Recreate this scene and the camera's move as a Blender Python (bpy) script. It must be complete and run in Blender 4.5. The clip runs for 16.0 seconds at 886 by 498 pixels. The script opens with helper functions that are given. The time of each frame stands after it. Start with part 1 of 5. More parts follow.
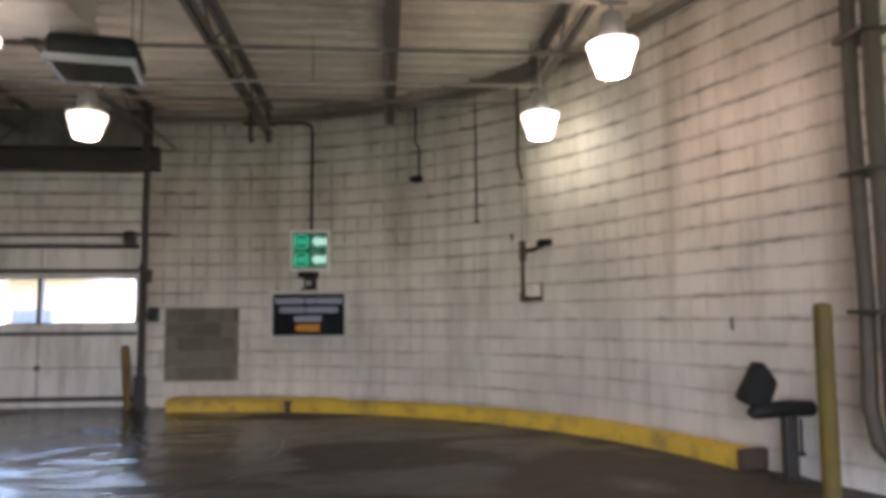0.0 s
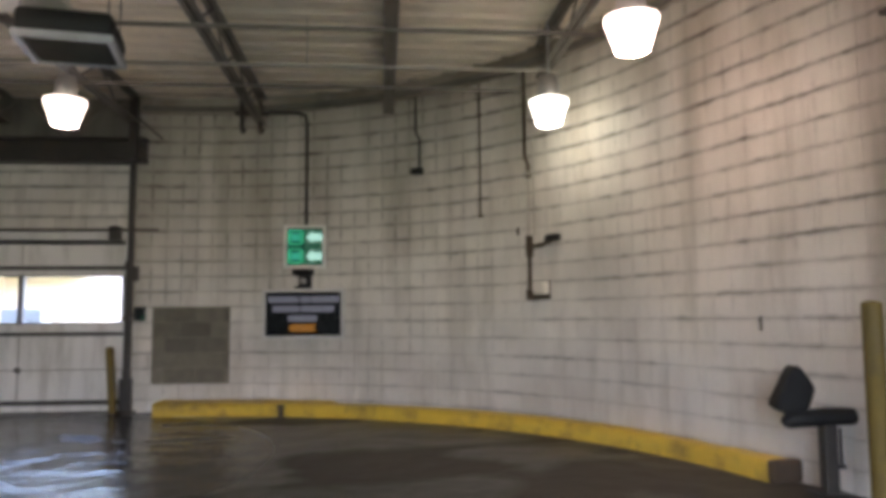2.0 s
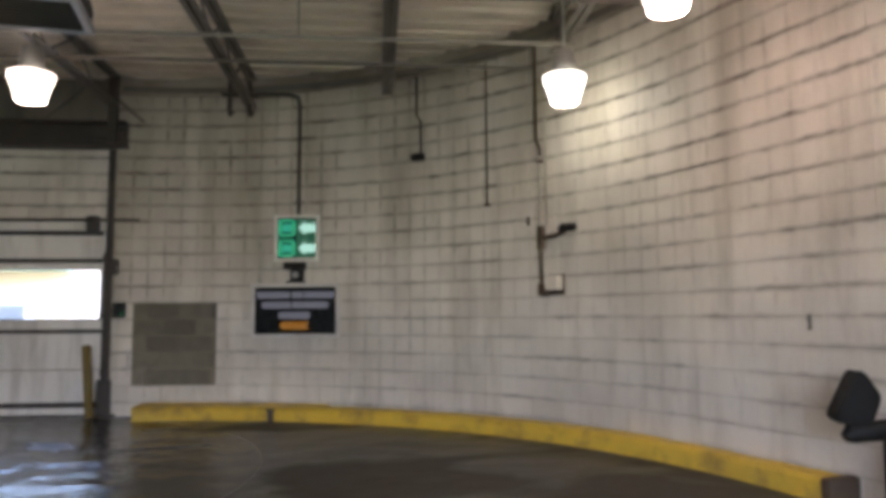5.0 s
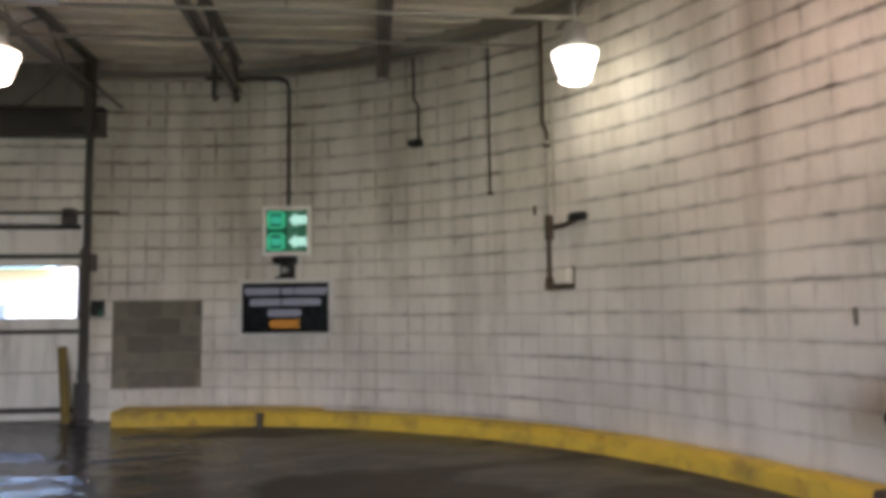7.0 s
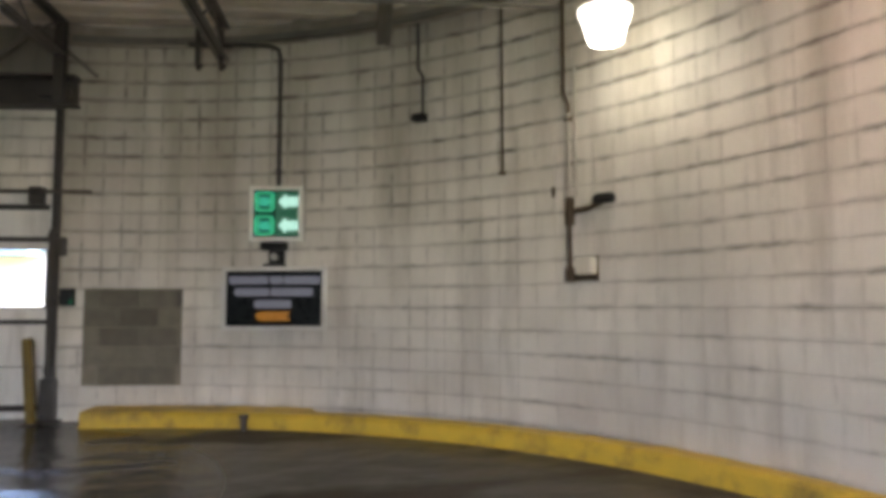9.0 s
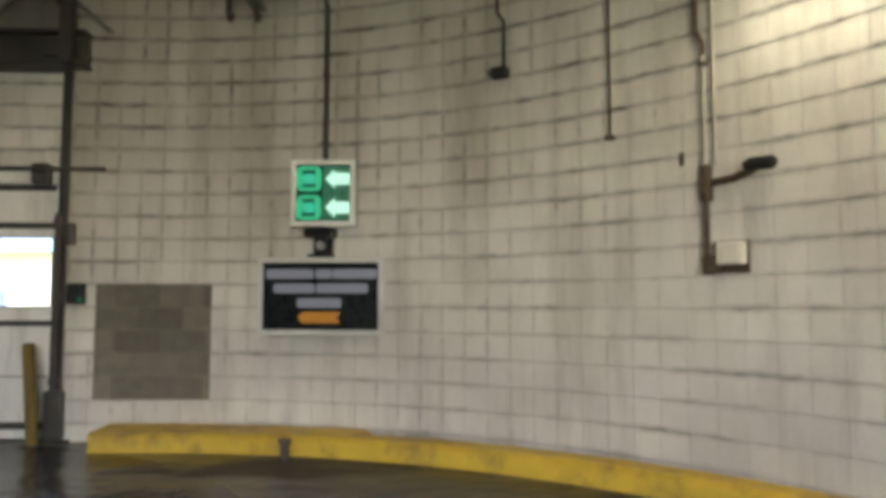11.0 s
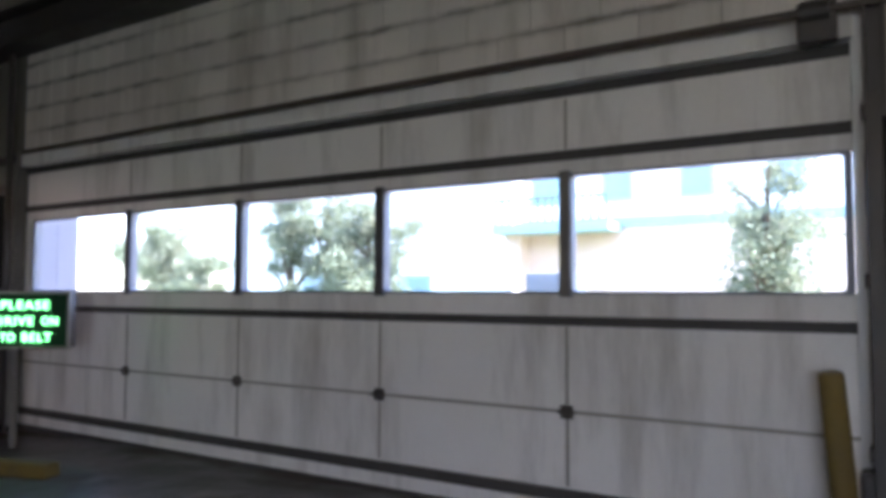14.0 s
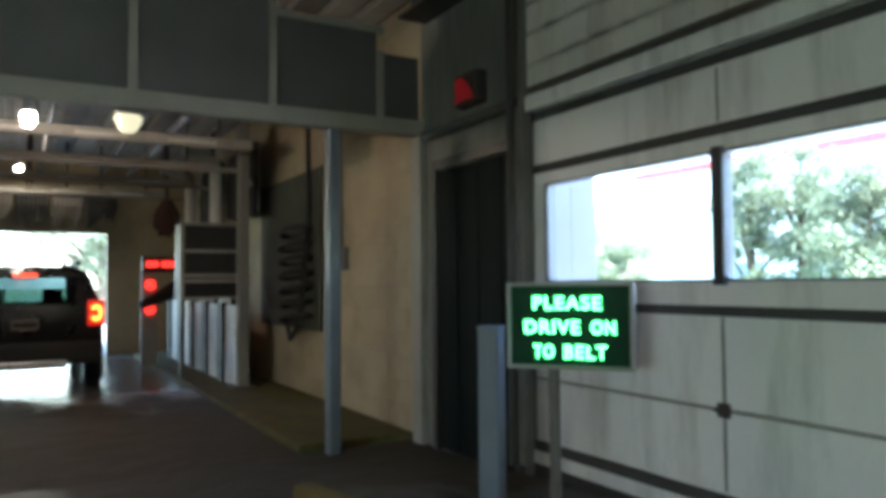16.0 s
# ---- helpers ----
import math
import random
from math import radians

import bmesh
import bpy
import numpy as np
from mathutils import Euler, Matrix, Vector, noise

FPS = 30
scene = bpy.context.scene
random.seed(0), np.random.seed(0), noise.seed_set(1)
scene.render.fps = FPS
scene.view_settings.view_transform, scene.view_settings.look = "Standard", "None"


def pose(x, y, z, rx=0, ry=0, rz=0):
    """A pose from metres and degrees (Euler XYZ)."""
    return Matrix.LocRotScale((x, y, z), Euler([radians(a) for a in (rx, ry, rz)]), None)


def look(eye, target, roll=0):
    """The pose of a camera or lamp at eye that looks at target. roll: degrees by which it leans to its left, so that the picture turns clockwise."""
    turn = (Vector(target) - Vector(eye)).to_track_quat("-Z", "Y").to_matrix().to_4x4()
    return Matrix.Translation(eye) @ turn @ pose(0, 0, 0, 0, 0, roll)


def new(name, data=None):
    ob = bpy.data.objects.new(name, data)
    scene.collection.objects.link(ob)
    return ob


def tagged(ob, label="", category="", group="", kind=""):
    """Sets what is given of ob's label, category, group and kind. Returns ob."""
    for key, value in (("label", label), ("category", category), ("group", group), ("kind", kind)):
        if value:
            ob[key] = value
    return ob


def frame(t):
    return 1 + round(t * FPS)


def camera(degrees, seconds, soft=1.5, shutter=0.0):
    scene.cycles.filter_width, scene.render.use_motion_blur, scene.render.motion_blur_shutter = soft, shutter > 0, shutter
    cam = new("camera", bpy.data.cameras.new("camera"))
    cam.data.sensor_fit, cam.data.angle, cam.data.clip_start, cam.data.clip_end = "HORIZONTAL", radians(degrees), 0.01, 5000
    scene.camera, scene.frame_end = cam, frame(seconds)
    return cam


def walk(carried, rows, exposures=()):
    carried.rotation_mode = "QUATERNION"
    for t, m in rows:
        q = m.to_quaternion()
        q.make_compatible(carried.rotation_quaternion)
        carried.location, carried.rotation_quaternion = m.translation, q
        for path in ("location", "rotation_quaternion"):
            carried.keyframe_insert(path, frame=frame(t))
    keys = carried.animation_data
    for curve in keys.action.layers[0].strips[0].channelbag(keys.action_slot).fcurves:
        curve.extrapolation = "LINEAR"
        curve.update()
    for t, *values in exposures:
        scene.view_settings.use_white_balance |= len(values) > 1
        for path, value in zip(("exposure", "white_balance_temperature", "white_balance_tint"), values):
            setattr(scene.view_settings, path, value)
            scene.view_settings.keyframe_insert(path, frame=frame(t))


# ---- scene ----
cam = camera(61.0, 16.0, soft=4.7)
EYE = 1.18
# seconds, x, y, yaw, pitch, roll
ROWS = [
    (0.0, 0.000, 0.000, -4.43, 5.42, 0.40),
    (0.5, -0.000, 0.131, -4.49, 5.38, 0.42),
    (1.0, -0.004, 0.240, -4.54, 5.26, 0.48),
    (1.5, 0.002, 0.368, -4.58, 5.09, 0.54),
    (2.0, -0.005, 0.503, -4.57, 5.39, 0.42),
    (2.5, -0.001, 0.628, -4.62, 5.40, 0.41),
    (3.0, -0.008, 0.727, -4.77, 5.52, 0.40),
    (3.5, -0.013, 0.866, -4.89, 5.56, 0.30),
    (4.0, -0.037, 0.957, -4.87, 5.48, 0.31),
    (6.5, -0.022, 1.600, -5.14, 4.91, 0.45),
    (7.0, -0.061, 1.727, -5.41, 4.94, 0.69),
    (7.5, -0.065, 1.925, -5.45, 4.79, 0.59),
    (8.0, -0.059, 2.161, -5.49, 4.52, 0.37),
    (10.5, -0.147, 3.409, -5.63, 4.41, -0.22),
    (11.0, -0.345, 3.962, -3.16, 4.42, -0.09),
    (11.5, -0.639, 4.578, 0.62, 4.09, -0.40),
    (12.0, -1.005, 5.243, 5.51, 3.83, -0.40),
    (12.5, -1.415, 5.857, 11.96, 3.81, -0.46),
    (13.0, -2.018, 6.410, 17.88, 3.47, -0.25),
    (13.5, -2.603, 6.822, 25.13, 3.31, -0.34),
    (14.0, -3.223, 7.197, 32.18, 3.27, -0.18),
    (14.5, -3.908, 7.514, 39.38, 2.91, 0.01),
    (15.0, -4.597, 7.783, 46.97, 2.52, 0.27),
    (15.5, -5.300, 7.900, 53.64, 2.37, 0.39),
    (16.0, -5.997, 7.952, 60.38, 2.53, 0.51),
]
EXPOSURES = [
    (0.0, 4.1, 6500, 28), (2.5, 4.06, 6500, 27), (6.5, 4.07, 6500, 27), (8.0, 4.27, 6500, 27), (10.5, 4.22, 6900, 20), (11.0, 4.53, 6900, 19), (11.5, 4.56, 6600, 20), (12.0, 4.55, 6400, 18), (12.5, 4.42, 6300, 19),
    (13.0, 4.15, 6150, 25), (13.5, 3.93, 6120, 29), (14.5, 3.4, 5850, 26), (15.2, 3.7, 5850, 17), (16.0, 4.1, 5800, 2)]
walk(cam, [(t, pose(x, y, EYE, 90 + pitch, roll, yaw)) for t, x, y, yaw, pitch, roll in ROWS], EXPOSURES)

# ---- daylight ----
world = bpy.data.worlds.new("sky")
scene.world = world
world.use_nodes = True
wn = world.node_tree.nodes
sky = wn.new("ShaderNodeTexSky")
sky.sky_type = "NISHITA"
sky.sun_disc = False
sky.sun_elevation = radians(60)
sky.sun_rotation = radians(84)
wn["Background"].inputs["Strength"].default_value = 0.15
world.node_tree.links.new(sky.outputs[0], wn["Background"].inputs["Color"])
sun = new("sun", bpy.data.lights.new("sun", "SUN"))
sun.data.energy, sun.data.angle, sun.data.color = 3.0, radians(0.6), (1.0, 0.95, 0.88)
# the sun stands to the east, along the door wall: the fronts across the yard lie in shade and no beam enters by the door
sun.matrix_world = look((12, 1.2, 20), (0, 0, 0))

# daylight from the open entrance that the lane comes in by
entry = new("entrance_daylight", bpy.data.lights.new("entrance_daylight", "AREA"))
entry.data.shape, entry.data.size, entry.data.size_y, entry.data.energy, entry.data.color = "RECTANGLE", 5.0, 2.9, 9.0, (0.74, 0.86, 1.0)
entry.matrix_world = look((0.2, -4.25, 1.6), (0.2, 4.0, 1.3))

LAMP_POWER, SIDE, LENS = 1.3, 0.62, 2.4


# ---- materials ----
def material(name, colour, rough=0.6, metal=0.0, spread=0.12, scale=3.0, fine=60.0, bump=0.15, dirt=None, dirt_amount=0.0,
             dirt_scale=1.2, streak=False, per_object=0.0, emit=None, strength=0.0, rough_spread=0.1, coat=0.0, alpha_spec=0.5, joints=False, grime_shade=0.0):
    m = bpy.data.materials.new(name)
    m.use_nodes = True
    n, l = m.node_tree.nodes, m.node_tree.links
    b = n["Principled BSDF"]
    geo = n.new("ShaderNodeNewGeometry")
    big = n.new("ShaderNodeTexNoise")
    big.inputs["Scale"].default_value, big.inputs["Detail"].default_value = scale, 5
    small = n.new("ShaderNodeTexNoise")
    small.inputs["Scale"].default_value, small.inputs["Detail"].default_value = fine, 3
    for tex in (big, small):
        l.new(geo.outputs["Position"], tex.inputs["Vector"])
    add = n.new("ShaderNodeMath")
    add.operation = "MULTIPLY_ADD"
    add.inputs[1].default_value = 0.35
    l.new(small.outputs["Fac"], add.inputs[0])
    l.new(big.outputs["Fac"], add.inputs[2])
    ramp = n.new("ShaderNodeMapRange")
    ramp.inputs["From Min"].default_value, ramp.inputs["From Max"].default_value = 0.35, 1.0
    ramp.inputs["To Min"].default_value, ramp.inputs["To Max"].default_value = 1 - spread, 1 + spread
    l.new(add.outputs[0], ramp.inputs["Value"])
    mul = n.new("ShaderNodeVectorMath")
    mul.operation = "SCALE"
    mul.inputs[0].default_value = colour
    l.new(ramp.outputs[0], mul.inputs["Scale"])
    out = mul.outputs[0]
    if per_object:
        info = n.new("ShaderNodeObjectInfo")
        r2 = n.new("ShaderNodeMapRange")
        r2.inputs["To Min"].default_value, r2.inputs["To Max"].default_value = 1 - per_object, 1 + per_object
        l.new(info.outputs["Random"], r2.inputs["Value"])
        m2 = n.new("ShaderNodeVectorMath")
        m2.operation = "SCALE"
        l.new(out, m2.inputs[0])
        l.new(r2.outputs[0], m2.inputs["Scale"])
        out = m2.outputs[0]
    if dirt:
        dn = n.new("ShaderNodeTexNoise")
        dn.inputs["Scale"].default_value, dn.inputs["Detail"].default_value, dn.inputs["Roughness"].default_value = dirt_scale, 6, 0.65
        if streak:
            mp = n.new("ShaderNodeMapping")
            mp.inputs["Scale"].default_value = (2.2, 2.2, 0.35)
            l.new(geo.outputs["Position"], mp.inputs["Vector"])
            l.new(mp.outputs[0], dn.inputs["Vector"])
        else:
            l.new(geo.outputs["Position"], dn.inputs["Vector"])
        dr = n.new("ShaderNodeMapRange")
        dr.inputs["From Min"].default_value, dr.inputs["From Max"].default_value = 0.48, 0.72
        dr.inputs["To Max"].default_value = dirt_amount
        l.new(dn.outputs["Fac"], dr.inputs["Value"])
        mix = n.new("ShaderNodeMix")
        mix.data_type = "RGBA"
        mix.inputs["B"].default_value = (*dirt, 1)
        l.new(dr.outputs[0], mix.inputs["Factor"])
        l.new(out, mix.inputs["A"])
        out = mix.outputs["Result"]
    if grime_shade:
        # streaky grime with shade painted in, deeper upwards and westward
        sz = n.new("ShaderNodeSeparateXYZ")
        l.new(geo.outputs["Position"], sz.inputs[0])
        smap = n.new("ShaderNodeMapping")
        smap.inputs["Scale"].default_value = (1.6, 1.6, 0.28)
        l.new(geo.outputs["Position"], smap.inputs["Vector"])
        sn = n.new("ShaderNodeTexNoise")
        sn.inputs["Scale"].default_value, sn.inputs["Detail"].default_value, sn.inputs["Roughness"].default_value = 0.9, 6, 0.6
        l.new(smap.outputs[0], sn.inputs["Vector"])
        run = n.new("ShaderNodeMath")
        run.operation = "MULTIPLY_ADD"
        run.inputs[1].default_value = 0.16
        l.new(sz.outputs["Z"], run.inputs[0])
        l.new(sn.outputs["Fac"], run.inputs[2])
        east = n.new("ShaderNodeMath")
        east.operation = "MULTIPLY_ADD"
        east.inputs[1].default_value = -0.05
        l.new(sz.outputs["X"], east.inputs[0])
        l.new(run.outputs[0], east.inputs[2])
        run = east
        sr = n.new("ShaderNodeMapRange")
        sr.inputs["From Min"].default_value, sr.inputs["From Max"].default_value, sr.inputs["To Max"].default_value = 0.80, 1.15, grime_shade
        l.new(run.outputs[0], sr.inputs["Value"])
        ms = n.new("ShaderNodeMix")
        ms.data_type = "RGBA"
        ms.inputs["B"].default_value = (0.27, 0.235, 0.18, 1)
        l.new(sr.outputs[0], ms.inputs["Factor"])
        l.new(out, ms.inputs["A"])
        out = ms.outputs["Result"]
    if joints:
        # soot that has crept out of the bed joints, here more, there less
        sep = n.new("ShaderNodeSeparateXYZ")
        l.new(geo.outputs["Position"], sep.inputs[0])
        # the edge of the soot wavers
        wav = n.new("ShaderNodeTexNoise")
        wav.inputs["Scale"].default_value, wav.inputs["Detail"].default_value = 9.0, 3
        l.new(geo.outputs["Position"], wav.inputs["Vector"])
        wz = n.new("ShaderNodeMath")
        wz.operation = "MULTIPLY_ADD"
        wz.inputs[1].default_value = 0.03
        l.new(wav.outputs["Fac"], wz.inputs[0])
        l.new(sep.outputs["Z"], wz.inputs[2])
        w1 = n.new("ShaderNodeMath")
        w1.operation = "SUBTRACT"
        w1.inputs[1].default_value = 0.163 + 0.015
        l.new(wz.outputs[0], w1.inputs[0])
        pp = n.new("ShaderNodeMath")
        pp.operation = "PINGPONG"
        pp.inputs[1].default_value = 0.10125
        l.new(w1.outputs[0], pp.inputs[0])
        near = n.new("ShaderNodeMapRange")
        near.inputs["From Min"].default_value, near.inputs["From Max"].default_value = 0.034, 0.002
        l.new(pp.outputs[0], near.inputs["Value"])
        jn = n.new("ShaderNodeTexNoise")
        jn.inputs["Scale"].default_value, jn.inputs["Detail"].default_value, jn.inputs["Roughness"].default_value = 1.5, 8, 0.76
        jm = n.new("ShaderNodeMapping")
        jm.inputs["Scale"].default_value = (0.75, 0.75, 2.2)
        l.new(geo.outputs["Position"], jm.inputs["Vector"])
        l.new(jm.outputs[0], jn.inputs["Vector"])
        jr = n.new("ShaderNodeMapRange")
        jr.inputs["From Min"].default_value, jr.inputs["From Max"].default_value, jr.inputs["To Max"].default_value = 0.37, 0.66, 0.88
        # the lower courses are hosed down and keep less of it
        hose = n.new("ShaderNodeMath")
        hose.operation = "MULTIPLY_ADD"
        hose.inputs[1].default_value = 0.05
        l.new(sep.outputs["Z"], hose.inputs[0])
        l.new(jn.outputs["Fac"], hose.inputs[2])
        wash = n.new("ShaderNodeMath")
        wash.operation = "SUBTRACT"
        wash.inputs[1].default_value = 0.09
        l.new(hose.outputs[0], wash.inputs[0])
        l.new(wash.outputs[0], jr.inputs["Value"])
        both = n.new("ShaderNodeMath")
        both.operation = "MULTIPLY"
        # and, fainter, out of the upright joints of the round wall
        ang = n.new("ShaderNodeMath")
        ang.operation = "ARCTAN2"
        off = n.new("ShaderNodeVectorMath")
        off.operation = "SUBTRACT"
        off.inputs[1].default_value = (-2.75, 5.2, 0)
        l.new(geo.outputs["Position"], off.inputs[0])
        sep2 = n.new("ShaderNodeSeparateXYZ")
        l.new(off.outputs[0], sep2.inputs[0])
        l.new(sep2.outputs["Y"], ang.inputs[0])
        l.new(sep2.outputs["X"], ang.inputs[1])
        arc = n.new("ShaderNodeMath")
        arc.operation = "MULTIPLY_ADD"
        arc.inputs[1].default_value, arc.inputs[2].default_value = -5.6, 5.6 * radians(95.6) - 0.01
        l.new(ang.outputs[0], arc.inputs[0])
        pv = n.new("ShaderNodeMath")
        pv.operation = "PINGPONG"
        pv.inputs[1].default_value = 0.1
        l.new(arc.outputs[0], pv.inputs[0])
        nv = n.new("ShaderNodeMapRange")
        nv.inputs["From Min"].default_value, nv.inputs["From Max"].default_value, nv.inputs["To Max"].default_value = 0.030, 0.002, 0.0 if joints == "bed" else 0.8
        l.new(pv.outputs[0], nv.inputs["Value"])
        either = n.new("ShaderNodeMath")
        either.operation = "MAXIMUM"
        l.new(near.outputs[0], either.inputs[0])
        few = n.new("ShaderNodeTexNoise")
        few.inputs["Scale"].default_value, few.inputs["Detail"].default_value = 1.9, 3
        l.new(geo.outputs["Position"], few.inputs["Vector"])
        fr = n.new("ShaderNodeMapRange")
        fr.inputs["From Min"].default_value, fr.inputs["From Max"].default_value = 0.42, 0.58
        l.new(few.outputs["Fac"], fr.inputs["Value"])
        nf = n.new("ShaderNodeMath")
        nf.operation = "MULTIPLY"
        # worst on the stretch by the signal
        ex = n.new("ShaderNodeMapRange")
        ex.inputs["From Min"].default_value, ex.inputs["From Max"].default_value = 1.5, 0.4
        ex.inputs["To Min"].default_value = 0.42
        l.new(sep.outputs["X"], ex.inputs["Value"])
        fx = n.new("ShaderNodeMath")
        fx.operation = "MULTIPLY"
        l.new(fr.outputs[0], fx.inputs[0])
        l.new(ex.outputs[0], fx.inputs[1])
        l.new(nv.outputs[0], nf.inputs[0])
        l.new(fx.outputs[0], nf.inputs[1])
        l.new(nf.outputs[0], either.inputs[1])
        l.new(either.outputs[0], both.inputs[0])
        # in blots, not in an even line
        blot = n.new("ShaderNodeTexNoise")
        blot.inputs["Scale"].default_value, blot.inputs["Detail"].default_value = 5.5, 4
        l.new(geo.outputs["Position"], blot.inputs["Vector"])
        br = n.new("ShaderNodeMapRange")
        br.inputs["From Min"].default_value, br.inputs["From Max"].default_value = 0.36, 0.62
        br.inputs["To Min"].default_value, br.inputs["To Max"].default_value = 0.45, 1.2
        l.new(blot.outputs["Fac"], br.inputs["Value"])
        bj = n.new("ShaderNodeMath")
        bj.operation = "MULTIPLY"
        l.new(jr.outputs[0], bj.inputs[0])
        l.new(br.outputs[0], bj.inputs[1])
        l.new(bj.outputs[0], both.inputs[1])
        mj = n.new("ShaderNodeMix")
        mj.data_type = "RGBA"
        mj.inputs["B"].default_value = (0.062, 0.05, 0.036, 1)
        l.new(both.outputs[0], mj.inputs["Factor"])
        l.new(out, mj.inputs["A"])
        out = mj.outputs["Result"]
    l.new(out, b.inputs["Base Color"])
    rr = n.new("ShaderNodeMapRange")
    rr.inputs["To Min"].default_value, rr.inputs["To Max"].default_value = max(0.02, rough - rough_spread), min(1.0, rough + rough_spread)
    rr.inputs["From Min"].default_value, rr.inputs["From Max"].default_value = 0.3, 0.7
    l.new(big.outputs["Fac"], rr.inputs["Value"])
    l.new(rr.outputs[0], b.inputs["Roughness"])
    b.inputs["Metallic"].default_value = metal
    b.inputs["Specular IOR Level"].default_value = alpha_spec
    b.inputs["Coat Weight"].default_value = coat
    if bump:
        bp = n.new("ShaderNodeBump")
        bp.inputs["Strength"].default_value, bp.inputs["Distance"].default_value = bump, 0.01
        l.new(add.outputs[0], bp.inputs["Height"])
        l.new(bp.outputs[0], b.inputs["Normal"])
    if emit:
        b.inputs["Emission Color"].default_value = (*emit, 1)
        b.inputs["Emission Strength"].default_value = strength
    return m


def glow(name, colour, strength, base=0.5):
    m = bpy.data.materials.new(name)
    m.use_nodes = True
    b = m.node_tree.nodes["Principled BSDF"]
    b.inputs["Base Color"].default_value = (*[base * c for c in colour], 1)
    b.inputs["Emission Color"].default_value = (*colour, 1)
    b.inputs["Emission Strength"].default_value = strength
    return m


def glass_material(name, tint=(0.95, 0.97, 0.97)):
    m = bpy.data.materials.new(name)
    m.use_nodes = True
    n, l = m.node_tree.nodes, m.node_tree.links
    n.remove(n["Principled BSDF"])
    clear, gloss, mix, fres = (n.new("ShaderNodeBsdfTransparent"), n.new("ShaderNodeBsdfGlossy"), n.new("ShaderNodeMixShader"), n.new("ShaderNodeLayerWeight"))
    fres.inputs["Blend"].default_value = 0.06
    clear.inputs["Color"].default_value = (*tint, 1)
    gloss.inputs["Roughness"].default_value = 0.08
    l.new(fres.outputs[0], mix.inputs["Fac"])
    l.new(clear.outputs[0], mix.inputs[1])
    l.new(gloss.outputs[0], mix.inputs[2])
    l.new(mix.outputs[0], n["Material Output"].inputs["Surface"])
    return m


BLOCK_HEAD = material("painted_block_over_door", (0.68, 0.635, 0.57), 0.55, spread=0.2, scale=0.9, fine=90, bump=0.35, dirt=(0.20, 0.175, 0.13),
                      dirt_amount=0.52, dirt_scale=1.3, streak=True, per_object=0.095, joints="bed")
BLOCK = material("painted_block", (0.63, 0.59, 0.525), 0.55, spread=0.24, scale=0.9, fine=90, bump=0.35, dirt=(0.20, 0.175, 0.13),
                 dirt_amount=0.45, dirt_scale=1.3, streak=True, per_object=0.05, joints=True, grime_shade=0.62)
MORTAR = material("dirty_mortar", (0.27, 0.235, 0.18), 0.9, spread=0.4, scale=1.1, fine=50, bump=0.3, dirt=(0.50, 0.47, 0.40), dirt_amount=0.95, dirt_scale=0.7)
GREY_BLOCK = material("bare_block", (0.165, 0.15, 0.115), 0.9, spread=0.25, scale=9, fine=140, bump=0.6, per_object=0.36)
GRIMY_OR_SHADED = material("dark_grimy_or_shaded_wall", (0.19, 0.18, 0.15), 0.75, spread=0.2, scale=1.5, fine=80, bump=0.2, dirt=(0.07, 0.065, 0.05), dirt_amount=0.7, streak=True)
BEIGE_BLOCK = material("beige_block", (0.40, 0.32, 0.20), 0.7, spread=0.22, scale=0.9, fine=80, bump=0.3, dirt=(0.15, 0.115, 0.07), dirt_amount=0.55, dirt_scale=1.1, per_object=0.06)
PLASTER = material("grimy_wall_paint", (0.34, 0.32, 0.27), 0.7, spread=0.15, scale=1.5, fine=80, bump=0.2, dirt=(0.14, 0.12, 0.1), dirt_amount=0.6, streak=True)
YELLOW = material("yellow_kerb_paint", (0.63, 0.41, 0.04), 0.55, spread=0.16, scale=5, fine=80, bump=0.3, dirt=(0.16, 0.11, 0.04), dirt_amount=0.85, dirt_scale=3.2)
YELLOW_PIPE = material("worn_yellow_paint", (0.155, 0.105, 0.02), 0.75, spread=0.25, scale=6, fine=80, bump=0.2, dirt=(0.10, 0.075, 0.03), dirt_amount=0.8, dirt_scale=5)
CONCRETE_DARK = material("dark_concrete", (0.05, 0.042, 0.034), 0.8, spread=0.25, scale=6, fine=90, bump=0.4)
DOOR_PAINT = material("door_panel_paint", (0.76, 0.735, 0.69), 0.45, spread=0.07, scale=1.2, fine=50, bump=0.06, dirt=(0.27, 0.24, 0.2),
                      dirt_amount=0.6, dirt_scale=1.8, streak=True)
DOOR_SEAM = material("door_seam_rubber", (0.05, 0.045, 0.041), 0.7, spread=0.2)
WHITE_FRAME = material("white_frame_paint", (0.66, 0.66, 0.64), 0.4, spread=0.08, scale=4, bump=0.05, dirt=(0.3, 0.28, 0.25), dirt_amount=0.5)
WINDOW_ALU = material("dull_window_aluminium", (0.17, 0.18, 0.21), 0.5, metal=0.2, spread=0.1, scale=6, bump=0.04, dirt=(0.10, 0.095, 0.09), dirt_amount=0.5)
STEEL_DARK = material("dark_oily_steel", (0.055, 0.05, 0.045), 0.5, metal=0.3, spread=0.3, scale=5, bump=0.15, dirt=(0.11, 0.075, 0.045), dirt_amount=0.6)
STEEL_JOIST = material("grey_joist_paint", (0.165, 0.15, 0.128), 0.6, spread=0.2, scale=4, bump=0.1, dirt=(0.07, 0.055, 0.045), dirt_amount=0.7)
SHAFT_STEEL = material("rusty_shaft_steel", (0.085, 0.07, 0.058), 0.6, metal=0.2, spread=0.3, scale=5, bump=0.15, dirt=(0.12, 0.08, 0.05), dirt_amount=0.6)
